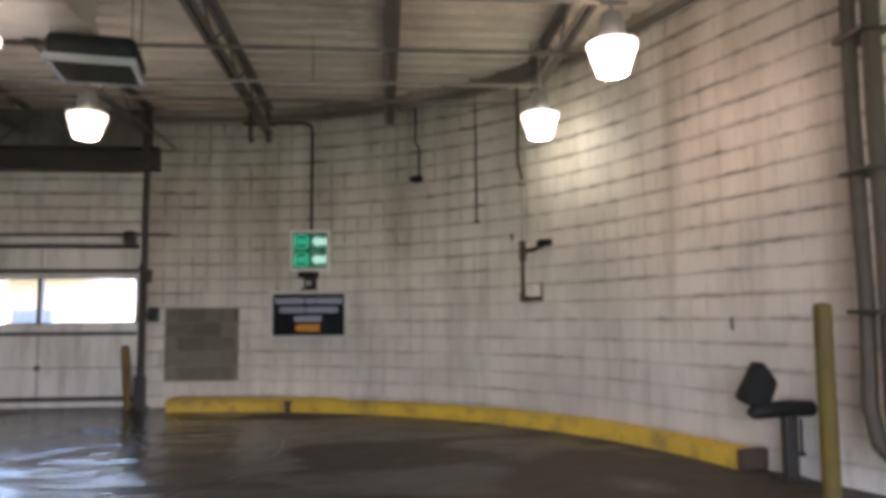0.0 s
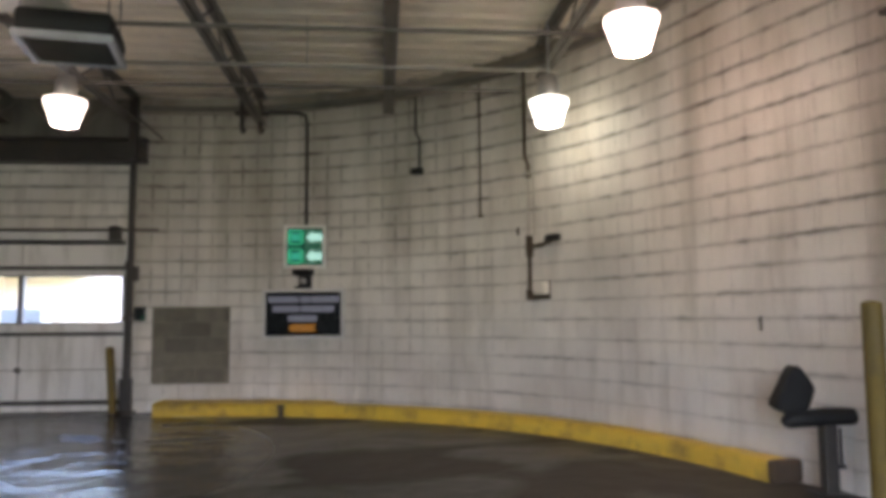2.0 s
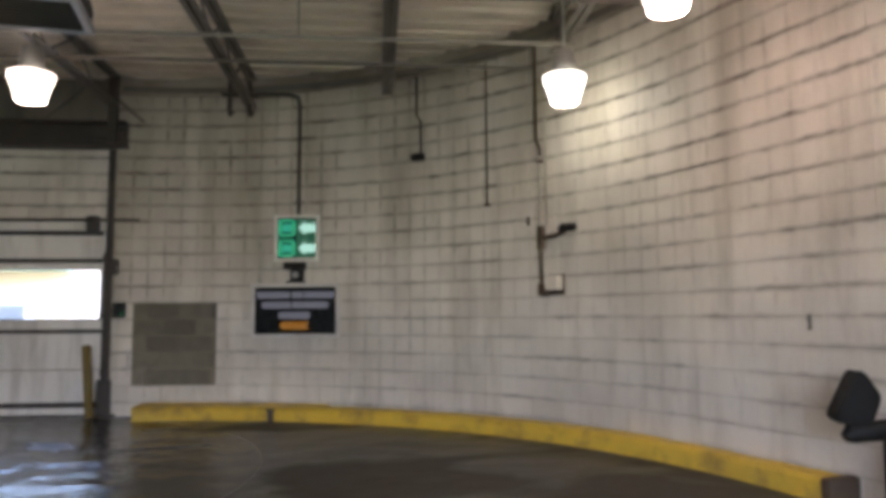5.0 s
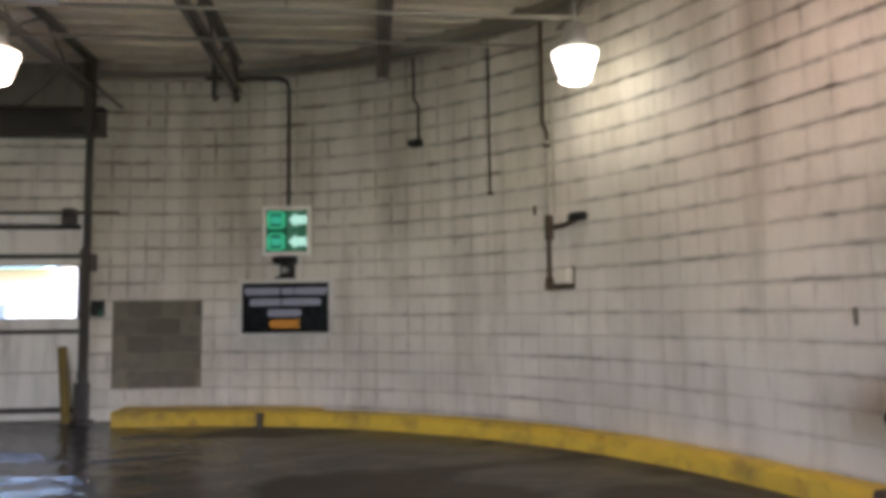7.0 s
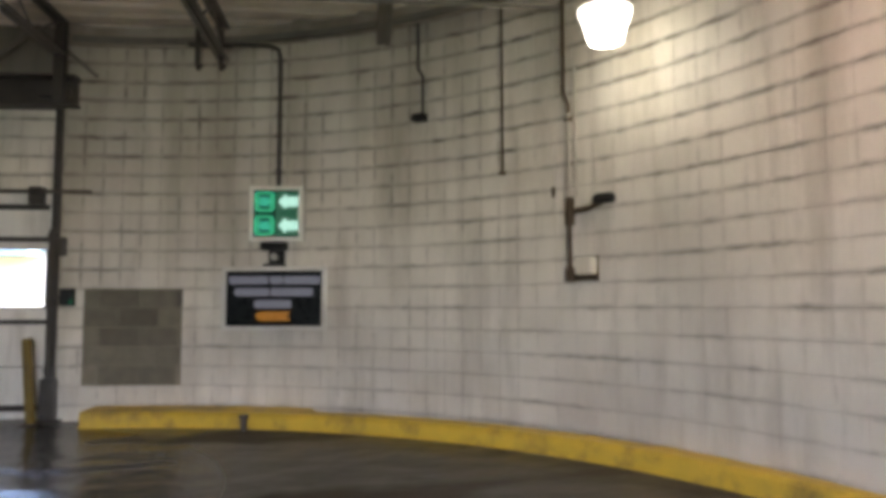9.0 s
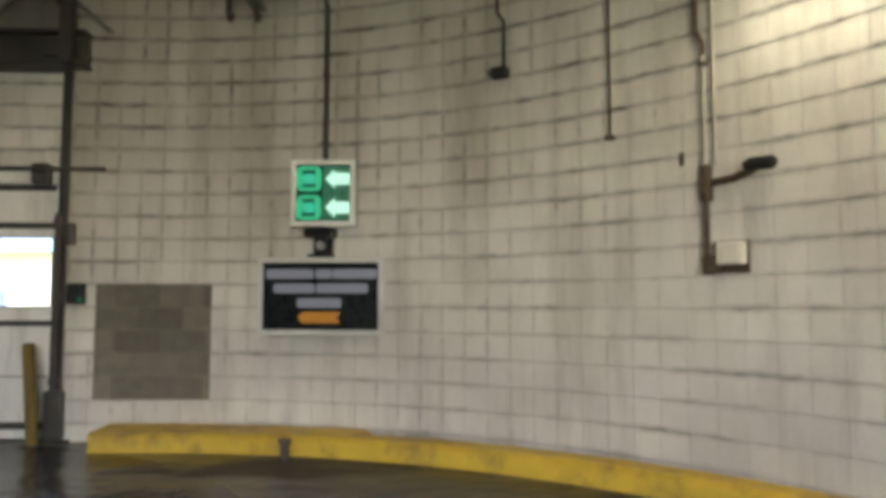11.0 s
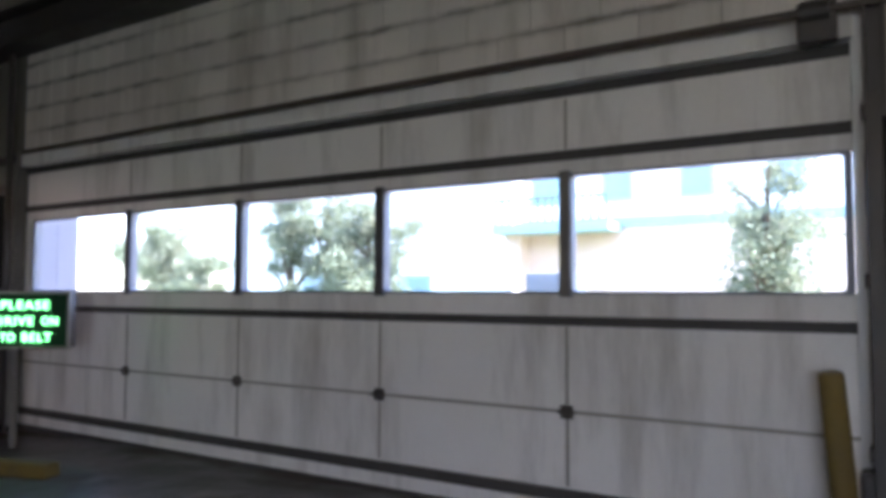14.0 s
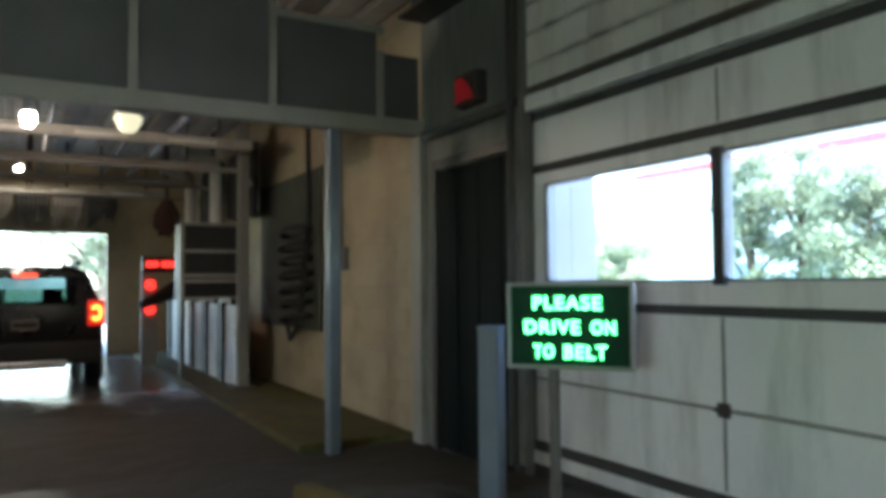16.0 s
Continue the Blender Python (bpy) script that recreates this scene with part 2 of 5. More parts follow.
GALV = material("galvanised_steel", (0.46, 0.46, 0.45), 0.38, metal=0.7, spread=0.12, scale=12, bump=0.05, dirt=(0.25, 0.22, 0.18), dirt_amount=0.4)
DECK = material("roof_deck_paint", (0.80, 0.72, 0.60), 0.55, spread=0.12, scale=1.5, bump=0.06, dirt=(0.28, 0.235, 0.18), dirt_amount=0.6, dirt_scale=0.9)
ALU = material("brushed_aluminium", (0.55, 0.55, 0.53), 0.35, metal=0.6, spread=0.08, scale=10, bump=0.04)
WHITE_PLASTIC = material("white_plastic", (0.78, 0.77, 0.71), 0.4, spread=0.06, scale=8, bump=0.04, dirt=(0.35, 0.3, 0.22), dirt_amount=0.4)
PAINTED_PIPE = material("painted_pipe", (0.47, 0.435, 0.37), 0.5, spread=0.15, scale=6, bump=0.1, dirt=(0.2, 0.175, 0.13), dirt_amount=0.5)
BOX_PAINT = material("pale_box_paint", (0.66, 0.61, 0.52), 0.45, spread=0.07, scale=8, bump=0.05, dirt=(0.3, 0.24, 0.16), dirt_amount=0.4)
PALE_PLASTIC = material("pale_plastic", (0.60, 0.58, 0.51), 0.5, spread=0.07, scale=8, bump=0.05, dirt=(0.25, 0.2, 0.14), dirt_amount=0.5)
BLACK = material("black_plastic", (0.014, 0.014, 0.014), 0.55, spread=0.2, scale=10, bump=0.05, alpha_spec=0.25)
SCREEN = material("dark_screen", (0.010, 0.012, 0.013), 0.3, spread=0.1, scale=20, bump=0.0, alpha_spec=0.1)
FRAME_GREY = material("grey_frame_paint", (0.58, 0.565, 0.53), 0.5, spread=0.08, scale=8, bump=0.04, dirt=(0.2, 0.18, 0.15), dirt_amount=0.5)
# dark display tinted green for the glow round its letters
GREEN_HALO = material("display_with_green_halo", (0.006, 0.04, 0.015), 0.6, spread=0.1, scale=20, bump=0.0, alpha_spec=0.15)
RUBBER = material("black_rubber", (0.02, 0.019, 0.018), 0.65, spread=0.3, scale=20, bump=0.2)
HOSE = material("grimy_hose_rubber", (0.095, 0.078, 0.06), 0.75, spread=0.4, scale=9, bump=0.3, dirt=(0.12, 0.09, 0.06), dirt_amount=0.6, dirt_scale=4)
RUST = material("rusty_iron", (0.075, 0.05, 0.03), 0.8, spread=0.35, scale=12, bump=0.4)
MOSS = material("mossy_brown_concrete", (0.10, 0.08, 0.035), 0.9, spread=0.5, scale=5, fine=40, bump=0.8, dirt=(0.085, 0.11, 0.02), dirt_amount=0.9, dirt_scale=2.6, alpha_spec=0.2)
BLUE_GREY = material("blue_grey_paint", (0.14, 0.165, 0.19), 0.45, spread=0.1, scale=5, bump=0.08, dirt=(0.12, 0.11, 0.1), dirt_amount=0.4)
HEATER_FRAME = material("pale_heater_paint", (0.36, 0.38, 0.41), 0.45, spread=0.1, scale=5, bump=0.06, dirt=(0.16, 0.15, 0.13), dirt_amount=0.5)
BEAM_GREY = material("pale_beam_paint", (0.31, 0.285, 0.24), 0.5, spread=0.1, scale=3, bump=0.08, dirt=(0.16, 0.14, 0.11), dirt_amount=0.5)
DARK_PANEL = material("dark_infill_panel", (0.10, 0.095, 0.088), 0.5, spread=0.25, scale=2, bump=0.05)
CAB_PANE = material("dusty_dark_pane", (0.035, 0.033, 0.03), 0.6, spread=0.3, scale=4, bump=0.03, alpha_spec=0.2)
CURTAIN = material("black_vinyl_curtain", (0.010, 0.012, 0.011), 0.7, spread=0.3, scale=3, bump=0.1, alpha_spec=0.08)
GREEN_OFF = material("green_lens", (0.001, 0.03, 0.012), 0.35, spread=0.1, scale=20, bump=0.05, emit=(0.0, 0.9, 0.42), strength=0.004)
GREEN_ON = glow("green_lit_lens", (0.0, 0.95, 0.42), 0.02, 0.05)
CORE_ON = glow("green_lit_core", (0.0, 0.9, 0.55), 0.024, 0.05)
ARROW_ON = glow("arrow_led", (0.5, 1.0, 0.78), 0.045, 0.1)
LED_WHITE = glow("white_led", (0.78, 0.86, 1.0), 0.0058, 0.05)
LED_AMBER = glow("amber_led", (1.0, 0.42, 0.008), 0.0115, 0.05)
LED_GREEN = glow("green_led", (0.15, 1.0, 0.24), 0.75)
LED_RED = glow("red_led", (1.0, 0.03, 0.02), 0.16)
BRAKE_RED = glow("brake_light_red", (1.0, 0.07, 0.03), 0.18)
TAIL_RED = glow("tail_lamp_red", (1.0, 0.03, 0.01), 0.035)
TAIL_AMBER = glow("tail_lamp_amber", (1.0, 0.30, 0.04), 0.30)
EXIT_RED = glow("exit_sign_red", (0.7, 0.02, 0.03), 0.005)
def lamp_glass(name, colour, power):
    """The glass of a low-bay lamp: its flared side, and the lens below that throws most of the light down."""
    return glow(name + "_side", colour, power * SIDE), glow(name + "_lens", colour, power * LENS)


LAMP_PINK = lamp_glass("lamp_bowl_warm", (1.0, 0.76, 0.60), LAMP_POWER * 1.5)
LAMP_GREEN = lamp_glass("lamp_bowl_white", (0.97, 1.0, 0.76), LAMP_POWER * 0.65)
LAMP_WARM = lamp_glass("lamp_bowl_amber", (1.0, 0.87, 0.66), LAMP_POWER * 0.66)
LAMP_DIM = glow("lamp_bowl_far", (1.0, 0.86, 0.55), 0.06)
LAMP_FAR = glow("lamp_bowl_exit", (1.0, 0.80, 0.6), 22.0)
LAMP_TUNNEL = glow("lamp_bowl_tunnel", (1.0, 0.76, 0.62), LAMP_POWER * 22)
GLASS = glass_material("clear_glazing")
TINTED = glass_material("tinted_glazing", (0.45, 0.52, 0.55))
CAR_PAINT = material("black_car_paint", (0.012, 0.011, 0.012), 0.3, metal=0.0, spread=0.1, scale=4, bump=0.0, coat=0.2)
RACK_BOARD = material("grimy_rack_board", (0.05, 0.05, 0.035), 0.7, spread=0.4, scale=4, bump=0.3, dirt=(0.12, 0.11, 0.06), dirt_amount=0.6, dirt_scale=4)
RUST_FOAM = material("rust_brown_foam", (0.075, 0.032, 0.022), 0.9, spread=0.4, scale=6, bump=0.3)
SPLASH = material("splash_board_paint", (0.42, 0.415, 0.40), 0.5, spread=0.2, scale=3, bump=0.1, dirt=(0.075, 0.06, 0.045), dirt_amount=0.95, dirt_scale=3.4, streak=True)
PLATE = material("plain_plate", (0.13, 0.11, 0.09), 0.5, spread=0.05, bump=0.0)
TYRE = RUBBER
LEAF = material("leaves", (0.125, 0.155, 0.105), 0.85, spread=0.55, scale=1.3, fine=20, bump=0.0, alpha_spec=0.12, dirt=(0.12, 0.112, 0.07), dirt_amount=0.7, dirt_scale=0.9)
# thin leaves let light through
thin = LEAF.node_tree.nodes.new("ShaderNodeBsdfTranslucent")
thin.inputs["Color"].default_value = (0.09, 0.10, 0.068, 1)
both = LEAF.node_tree.nodes.new("ShaderNodeAddShader")
LEAF.node_tree.links.new(LEAF.node_tree.nodes["Principled BSDF"].outputs[0], both.inputs[0])
LEAF.node_tree.links.new(thin.outputs[0], both.inputs[1])
LEAF.node_tree.links.new(both.outputs[0], LEAF.node_tree.nodes["Material Output"].inputs["Surface"])
BARK = material("bark", (0.10, 0.075, 0.05), 0.9, spread=0.3, scale=8, bump=0.5)
GRASS = material("mown_grass", (0.10, 0.15, 0.04), 0.9, spread=0.3, scale=0.5, fine=12, bump=0.3, dirt=(0.2, 0.19, 0.17), dirt_amount=0.8, dirt_scale=0.12)
ASPHALT = material("yard_asphalt", (0.30, 0.29, 0.28), 0.9, spread=0.12, scale=1, fine=60, bump=0.2)
PALE_PANE = material("sky_lit_pane", (0.20, 0.30, 0.40), 0.15, spread=0.05, bump=0.0)
PEACH = material("peach_render", (0.70, 0.53, 0.43), 0.85, spread=0.07, scale=1, fine=30, bump=0.1)
WHITE_WALL = material("white_render", (0.78, 0.78, 0.76), 0.8, spread=0.05, scale=1, fine=30, bump=0.1)
# white pier: the bluish shade on it is put into the colour
PIER_SHADE = material("shaded_pier_paint", (0.20, 0.205, 0.24), 0.8, spread=0.06, scale=1, fine=30, bump=0.1)
RED_BAND = material("red_fascia", (0.55, 0.09, 0.105), 0.5, spread=0.08, scale=2, bump=0.02)
TEAL = material("teal_trim", (0.30, 0.46, 0.48), 0.5, spread=0.08, scale=2, bump=0.02)


def wet_concrete(name, dry, wet_or_sheen, rough_dry, rough_wet, rough_far, centre, fall, start):
    m = bpy.data.materials.new(name)
    m.use_nodes = True
    n, l = m.node_tree.nodes, m.node_tree.links
    b = n["Principled BSDF"]
    geo = n.new("ShaderNodeNewGeometry")
    mp = n.new("ShaderNodeMapping")
    mp.inputs["Scale"].default_value = (0.55, 0.9, 1)
    l.new(geo.outputs["Position"], mp.inputs["Vector"])
    pud = n.new("ShaderNodeTexNoise")
    pud.inputs["Scale"].default_value, pud.inputs["Detail"].default_value, pud.inputs["Distortion"].default_value = 0.9, 4, 0.6
    l.new(mp.outputs[0], pud.inputs["Vector"])
    wet = n.new("ShaderNodeMapRange")
    wet.inputs["From Min"].default_value, wet.inputs["From Max"].default_value = 0.37, 0.46
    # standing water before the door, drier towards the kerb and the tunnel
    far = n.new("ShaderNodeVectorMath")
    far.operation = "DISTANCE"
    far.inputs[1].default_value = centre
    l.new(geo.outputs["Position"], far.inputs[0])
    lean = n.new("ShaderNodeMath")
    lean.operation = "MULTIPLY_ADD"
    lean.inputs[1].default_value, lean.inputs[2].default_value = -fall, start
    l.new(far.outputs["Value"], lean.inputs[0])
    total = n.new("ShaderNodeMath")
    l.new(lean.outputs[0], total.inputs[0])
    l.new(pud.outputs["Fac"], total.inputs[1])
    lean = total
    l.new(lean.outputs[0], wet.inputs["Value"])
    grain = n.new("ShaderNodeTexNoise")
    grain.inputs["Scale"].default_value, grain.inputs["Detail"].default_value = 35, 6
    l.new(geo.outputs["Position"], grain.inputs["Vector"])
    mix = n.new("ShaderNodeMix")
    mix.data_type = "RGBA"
    mix.inputs["A"].default_value, mix.inputs["B"].default_value = (*dry, 1), (*wet_or_sheen, 1)
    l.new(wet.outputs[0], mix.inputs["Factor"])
    gr = n.new("ShaderNodeMapRange")
    gr.inputs["To Min"].default_value, gr.inputs["To Max"].default_value = 0.65, 1.35
    l.new(grain.outputs["Fac"], gr.inputs["Value"])
    sc = n.new("ShaderNodeVectorMath")
    sc.operation = "SCALE"
    l.new(mix.outputs["Result"], sc.inputs[0])
    l.new(gr.outputs[0], sc.inputs["Scale"])
    l.new(sc.outputs[0], b.inputs["Base Color"])
    ro = n.new("ShaderNodeMapRange")
    ro.inputs["To Min"].default_value = rough_dry
    film = n.new("ShaderNodeMapRange")
    film.inputs["From Min"].default_value, film.inputs["From Max"].default_value = 2.3, 4.2
    film.inputs["To Min"].default_value, film.inputs["To Max"].default_value = rough_wet, rough_far
    l.new(far.outputs["Value"], film.inputs["Value"])
    l.new(film.outputs[0], ro.inputs["To Max"])
    l.new(wet.outputs[0], ro.inputs["Value"])
    l.new(ro.outputs[0], b.inputs["Roughness"])
    sp = n.new("ShaderNodeMapRange")
    sp.inputs["To Min"].default_value, sp.inputs["To Max"].default_value = 0.15, 0.5
    l.new(wet.outputs[0], sp.inputs["Value"])
    l.new(sp.outputs[0], b.inputs["Specular IOR Level"])
    swell = n.new("ShaderNodeTexNoise")
    swell.inputs["Scale"].default_value, swell.inputs["Detail"].default_value = 2.5, 2
    l.new(geo.outputs["Position"], swell.inputs["Vector"])
    hsum = n.new("ShaderNodeMath")
    hsum.operation = "MULTIPLY_ADD"
    hsum.inputs[1].default_value = 0.08
    l.new(grain.outputs["Fac"], hsum.inputs[0])
    l.new(swell.outputs["Fac"], hsum.inputs[2])
    bp = n.new("ShaderNodeBump")
    bp.inputs["Strength"].default_value, bp.inputs["Distance"].default_value = 1.0, 0.036
    l.new(hsum.outputs[0], bp.inputs["Height"])
    l.new(bp.outputs[0], b.inputs["Normal"])
    return m


WET = wet_concrete("wet_concrete", (0.066, 0.058, 0.045), (0.026, 0.023, 0.019), 0.6, 0.07, 0.36, (-4.6, 7.2, 0), 0.05, 0.19)
# paler towards the exit: the sheen of its daylight is put into the colour
DAMP_SHEEN = wet_concrete("damp_concrete_sheen", (0.066, 0.056, 0.044), (0.17, 0.16, 0.15), 0.66, 0.17, 0.45, (-18.6, 8.9, 0), 0.11, 0.28)


# ---- mesh helpers ----
def link_mesh(name, bm, mat, parent=None, label="", smooth=False):
    bmesh.ops.recalc_face_normals(bm, faces=bm.faces)
    me = bpy.data.meshes.new(name)
    bm.to_mesh(me)
    bm.free()
    me.materials.append(mat)
    if smooth:
        me.shade_smooth()
        me.set_sharp_from_angle(angle=radians(40))
    ob = new(name, me)
    if parent:
        ob.parent = parent
    if label:
        tagged(ob, label)
    return ob


def part(name, bm, mat, parent, label="", smooth=False):
    return link_mesh(name, bm, mat, parent, label, smooth)


def thing(name, label, category, m=None, group="", kind=""):
    ob = new(name)
    ob.matrix_basis = m or Matrix()
    return tagged(ob, label, category, group, kind)


def add_box(bm, lo, hi, bevel=0.0, m=None):
    lo, hi = Vector(lo), Vector(hi)
    r = bmesh.ops.create_cube(bm, size=1)
    bmesh.ops.scale(bm, vec=hi - lo, verts=r["verts"])
    bmesh.ops.translate(bm, vec=(lo + hi) / 2, verts=r["verts"])
    vs = r["verts"]
    if bevel:
        es = list({e for v in vs for e in v.link_edges})
        rb = bmesh.ops.bevel(bm, geom=es, offset=bevel, segments=2, affect="EDGES", profile=0.6)
        vs = list({v for f in rb["faces"] for v in f.verts} | {v for v in vs if v.is_valid})
    if m:
        bmesh.ops.transform(bm, matrix=m, verts=vs)
    return vs


def boxed(lo, hi, bevel=0.0, m=None):
    bm = bmesh.new()
    add_box(bm, lo, hi, bevel, m)
    return bm


def add_tube(bm, path, radius, sides=10, caps=True):
    """A tube along a row of points; radius is one number or one for each point."""
    path = [Vector(p) for p in path]
    rad = [radius] * len(path) if isinstance(radius, (int, float)) else list(radius)
    rings = []
    side = None
    for i, p in enumerate(path):
        d = (path[min(i + 1, len(path) - 1)] - path[max(i - 1, 0)]).normalized()
        if side is None:
            side = d.cross(Vector((0, 0, 1)) if abs(d.z) < 0.9 else Vector((1, 0, 0))).normalized()
        side = (side - d * side.dot(d)).normalized()
        up = d.cross(side)
        rings.append([bm.verts.new(p + rad[i] * (side * math.cos(a) + up * math.sin(a))) for a in [2 * math.pi * k / sides for k in range(sides)]])
    for a, b in zip(rings, rings[1:]):
        for k in range(sides):
            bm.faces.new((a[k], a[(k + 1) % sides], b[(k + 1) % sides], b[k]))
    if caps:
        bm.faces.new(rings[0])
        bm.faces.new(rings[-1])


def tube(path, radius, sides=10):
    bm = bmesh.new()
    add_tube(bm, path, radius, sides)
    return bm


def add_lathe(bm, profile, sides=28, at=(0, 0, 0)):
    """A turned form: profile of (radius, z)."""
    at = Vector(at)
    rings = []
    for r, z in profile:
        rings.append([bm.verts.new(at + Vector((r * math.cos(a), r * math.sin(a), z))) for a in [2 * math.pi * k / sides for k in range(sides)]])
    for a, b in zip(rings, rings[1:]):
        for k in range(sides):
            bm.faces.new((a[k], a[(k + 1) % sides], b[(k + 1) % sides], b[k]))
    bm.faces.new(rings[0])
    bm.faces.new(rings[-1])


def lathe(profile, sides=28, at=(0, 0, 0)):
    bm = bmesh.new()
    add_lathe(bm, profile, sides, at)
    return bm


def add_prism(bm, outline, depth):
    """A flat outline of (x, z), raised by depth towards -y."""
    front = [bm.verts.new((x, -depth, z)) for x, z in outline]
    back = [bm.verts.new((x, 0, z)) for x, z in outline]
    bm.faces.new(front)
    bm.faces.new(back)
    for i in range(len(front)):
        j = (i + 1) % len(front)
        bm.faces.new((front[i], front[j], back[j], back[i]))


def rounded(x0, z0, x1, z1, r, n=4):
    pts = []
    for cx, cz, a0 in ((x1 - r, z1 - r, 0), (x0 + r, z1 - r, 90), (x0 + r, z0 + r, 180), (x1 - r, z0 + r, 270)):
        for k in range(n + 1):
            a = radians(a0 + 90 * k / n)
            pts.append((cx + r * math.cos(a), cz + r * math.sin(a)))
    return pts


# ---- the room: floor, walls, roof ----
ARC_C, ARC_R = Vector((-2.75, 5.2)), 5.60
A0, A1 = radians(95.6), radians(20.0)
ARC_LEN = ARC_R * (A0 - A1)


def wall_at(s):
    """The inner face of the curved block wall, s metres on from the door column: place, way along it, way into the room."""
    if s <= ARC_LEN:
        a = A0 - s / ARC_R
        p = ARC_C + ARC_R * Vector((math.cos(a), math.sin(a)))
    else:
        a = A1
        p = ARC_C + ARC_R * Vector((math.cos(a), math.sin(a))) + (s - ARC_LEN) * Vector((math.sin(a), -math.cos(a)))
    return p, Vector((math.sin(a), -math.cos(a))), Vector((-math.cos(a), -math.sin(a)))


def wall_pose(s, z, off=0.0):
    """A pose on that wall: x along it, -y into the room, z up."""
    p, along, inward = wall_at(s)
    p = p + inward * off
    return Matrix.Translation((p.x, p.y, z)) @ Matrix.Rotation(math.atan2(along.y, along.x), 4, "Z")


def wall_s(x, y):
    """How far along the curved wall a place lies."""
    v = Vector((x, y)) - ARC_C
    return ARC_R * (A0 - math.atan2(v.y, v.x))


TUNNEL_Z = -0.12


def floor_mesh():
    bm = bmesh.new()
    xs = [-11.5, -11.2, -10.6, -10.0, -9.4, -8.8, -8.0, -4.0, 0.0, 4.0, 7.2]
    zs = [TUNNEL_Z, TUNNEL_Z, -0.105, -0.07, -0.035, -0.01, 0, 0, 0, 0, 0]
    ys = [-4.2, 0.0, 4.0, 8.0, 11.1]
    grid = [[bm.verts.new((x, y, z)) for y in ys] for x, z in zip(xs, zs)]
    for i in range(len(xs) - 1):
        for j in range(len(ys) - 1):
            bm.faces.new((grid[i][j], grid[i + 1][j], grid[i + 1][j + 1], grid[i][j + 1]))
    return bm


tagged(link_mesh("floor", floor_mesh(), WET), "wet dark concrete floor with puddles and sheen", "floor", kind="structure")
tagged(link_mesh("floor_tunnel", boxed((-21.6, 5.2, -0.3), (-11.5, 11.0, TUNNEL_Z)), DAMP_SHEEN), "damp grey concrete floor of the wash tunnel, exit sheen in its colour", "floor", kind="structure")

COURSE0, COURSE = 0.163, 0.2025
S_END = ARC_LEN + 12.0


def curved_backing():
    bm = bmesh.new()
    rows = []
    n = 70
    for i in range(n + 1):
        s = -0.02 + (S_END + 0.02) * i / n if i else -0.02
        p, _, inward = wall_at(s)
        f, b = p - inward * 0.0068, p - inward * 0.22
        rows.append([bm.verts.new((q.x, q.y, z)) for q in (f, b) for z in (-0.25, 4.25)])
    for a, b in zip(rows, rows[1:]):
        for i, j in ((0, 1), (1, 3), (3, 2), (2, 0)):
            bm.faces.new((a[i], a[j], b[j], b[i]))
    for r in (rows[0], rows[-1]):
        bm.faces.new((r[0], r[1], r[3], r[2]))
    return bm


wall_curved = tagged(link_mesh("wall_curved", curved_backing(), MORTAR), "curved wall of white painted concrete blocks with dirty joints", "wall", kind="structure")

# the roof deck: one ribbed sheet
def deck_mesh(x0, x1, y0, y1, z, pitch=0.30):
    bm = bmesh.new()
    prev = None
    y = y0
    while y < y1:
        for dy, dz in ((0, 0), (0.19, 0), (0.215, 0.045), (0.275, 0.045)):
            a, b = bm.verts.new((x0, y + dy, z + dz)), bm.verts.new((x1, y + dy, z + dz))
            if prev:
                bm.faces.new((prev[0], prev[1], b, a))
            prev = (a, b)
        y += pitch
    return bm


tagged(link_mesh("ceiling", deck_mesh(-11.4, 7.3, -4.2, 11.2, 4.22), DECK), "grimy off-white ribbed metal roof deck", "ceiling", kind="structure")
# a roof above the deck keeps the daylight out
# its eave past the door wall is unseen, added to shade the pier
tagged(link_mesh("roof", boxed((-22, -4.5, 4.36), (7.6, 11.9, 4.5)), CONCRETE_DARK), "flat roof slab above the metal deck, with an added unseen eave", "roof", kind="structure")

DOOR_Y, DOOR_L, DOOR_R, HEAD = 10.887, -9.97, -3.425, 2.42


def solid_wall(name, lo, hi, mat, label):
    return tagged(link_mesh(name, boxed(lo, hi), mat), label, "wall", kind="structure")


wall_head = solid_wall("wall_over_door", (DOOR_L, 10.862, HEAD), (-3.31, 11.1, 3.42), MORTAR, "painted block wall above the overhead door")
# the shade over the girder is put into this strip's dark colour
solid_wall("wall_over_girder", (DOOR_L, 10.862, 3.42), (-3.31, 11.1, 4.22), GRIMY_OR_SHADED, "wall strip above the girder, darkened for the shade there")
solid_wall("wall_north", (-11.45, 10.86, -0.25), (DOOR_L, 11.1, 4.22), GRIMY_OR_SHADED, "dark grimy wall beside the overhead door")
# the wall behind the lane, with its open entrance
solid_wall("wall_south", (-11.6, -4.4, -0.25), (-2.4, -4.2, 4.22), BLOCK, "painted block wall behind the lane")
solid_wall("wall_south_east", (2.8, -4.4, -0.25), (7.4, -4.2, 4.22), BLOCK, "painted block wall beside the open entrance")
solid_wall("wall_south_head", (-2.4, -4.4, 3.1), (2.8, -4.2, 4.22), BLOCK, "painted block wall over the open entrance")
solid_wall("wall_west", (-11.6, -4.2, -0.25), (-11.4, 5.55, 4.22), PLASTER, "grimy painted wall beside the tunnel entrance")
solid_wall("wall_jamb", (-3.42, 10.9, -0.25), (-3.30, 11.1, HEAD), PLASTER, "block jamb behind the door column")

# the kerb: its face runs on an arc of its own in front of the wall
KERB_C, KERB_R, KERB_H = Vector((-2.70, 4.72)), 5.56, 0.155


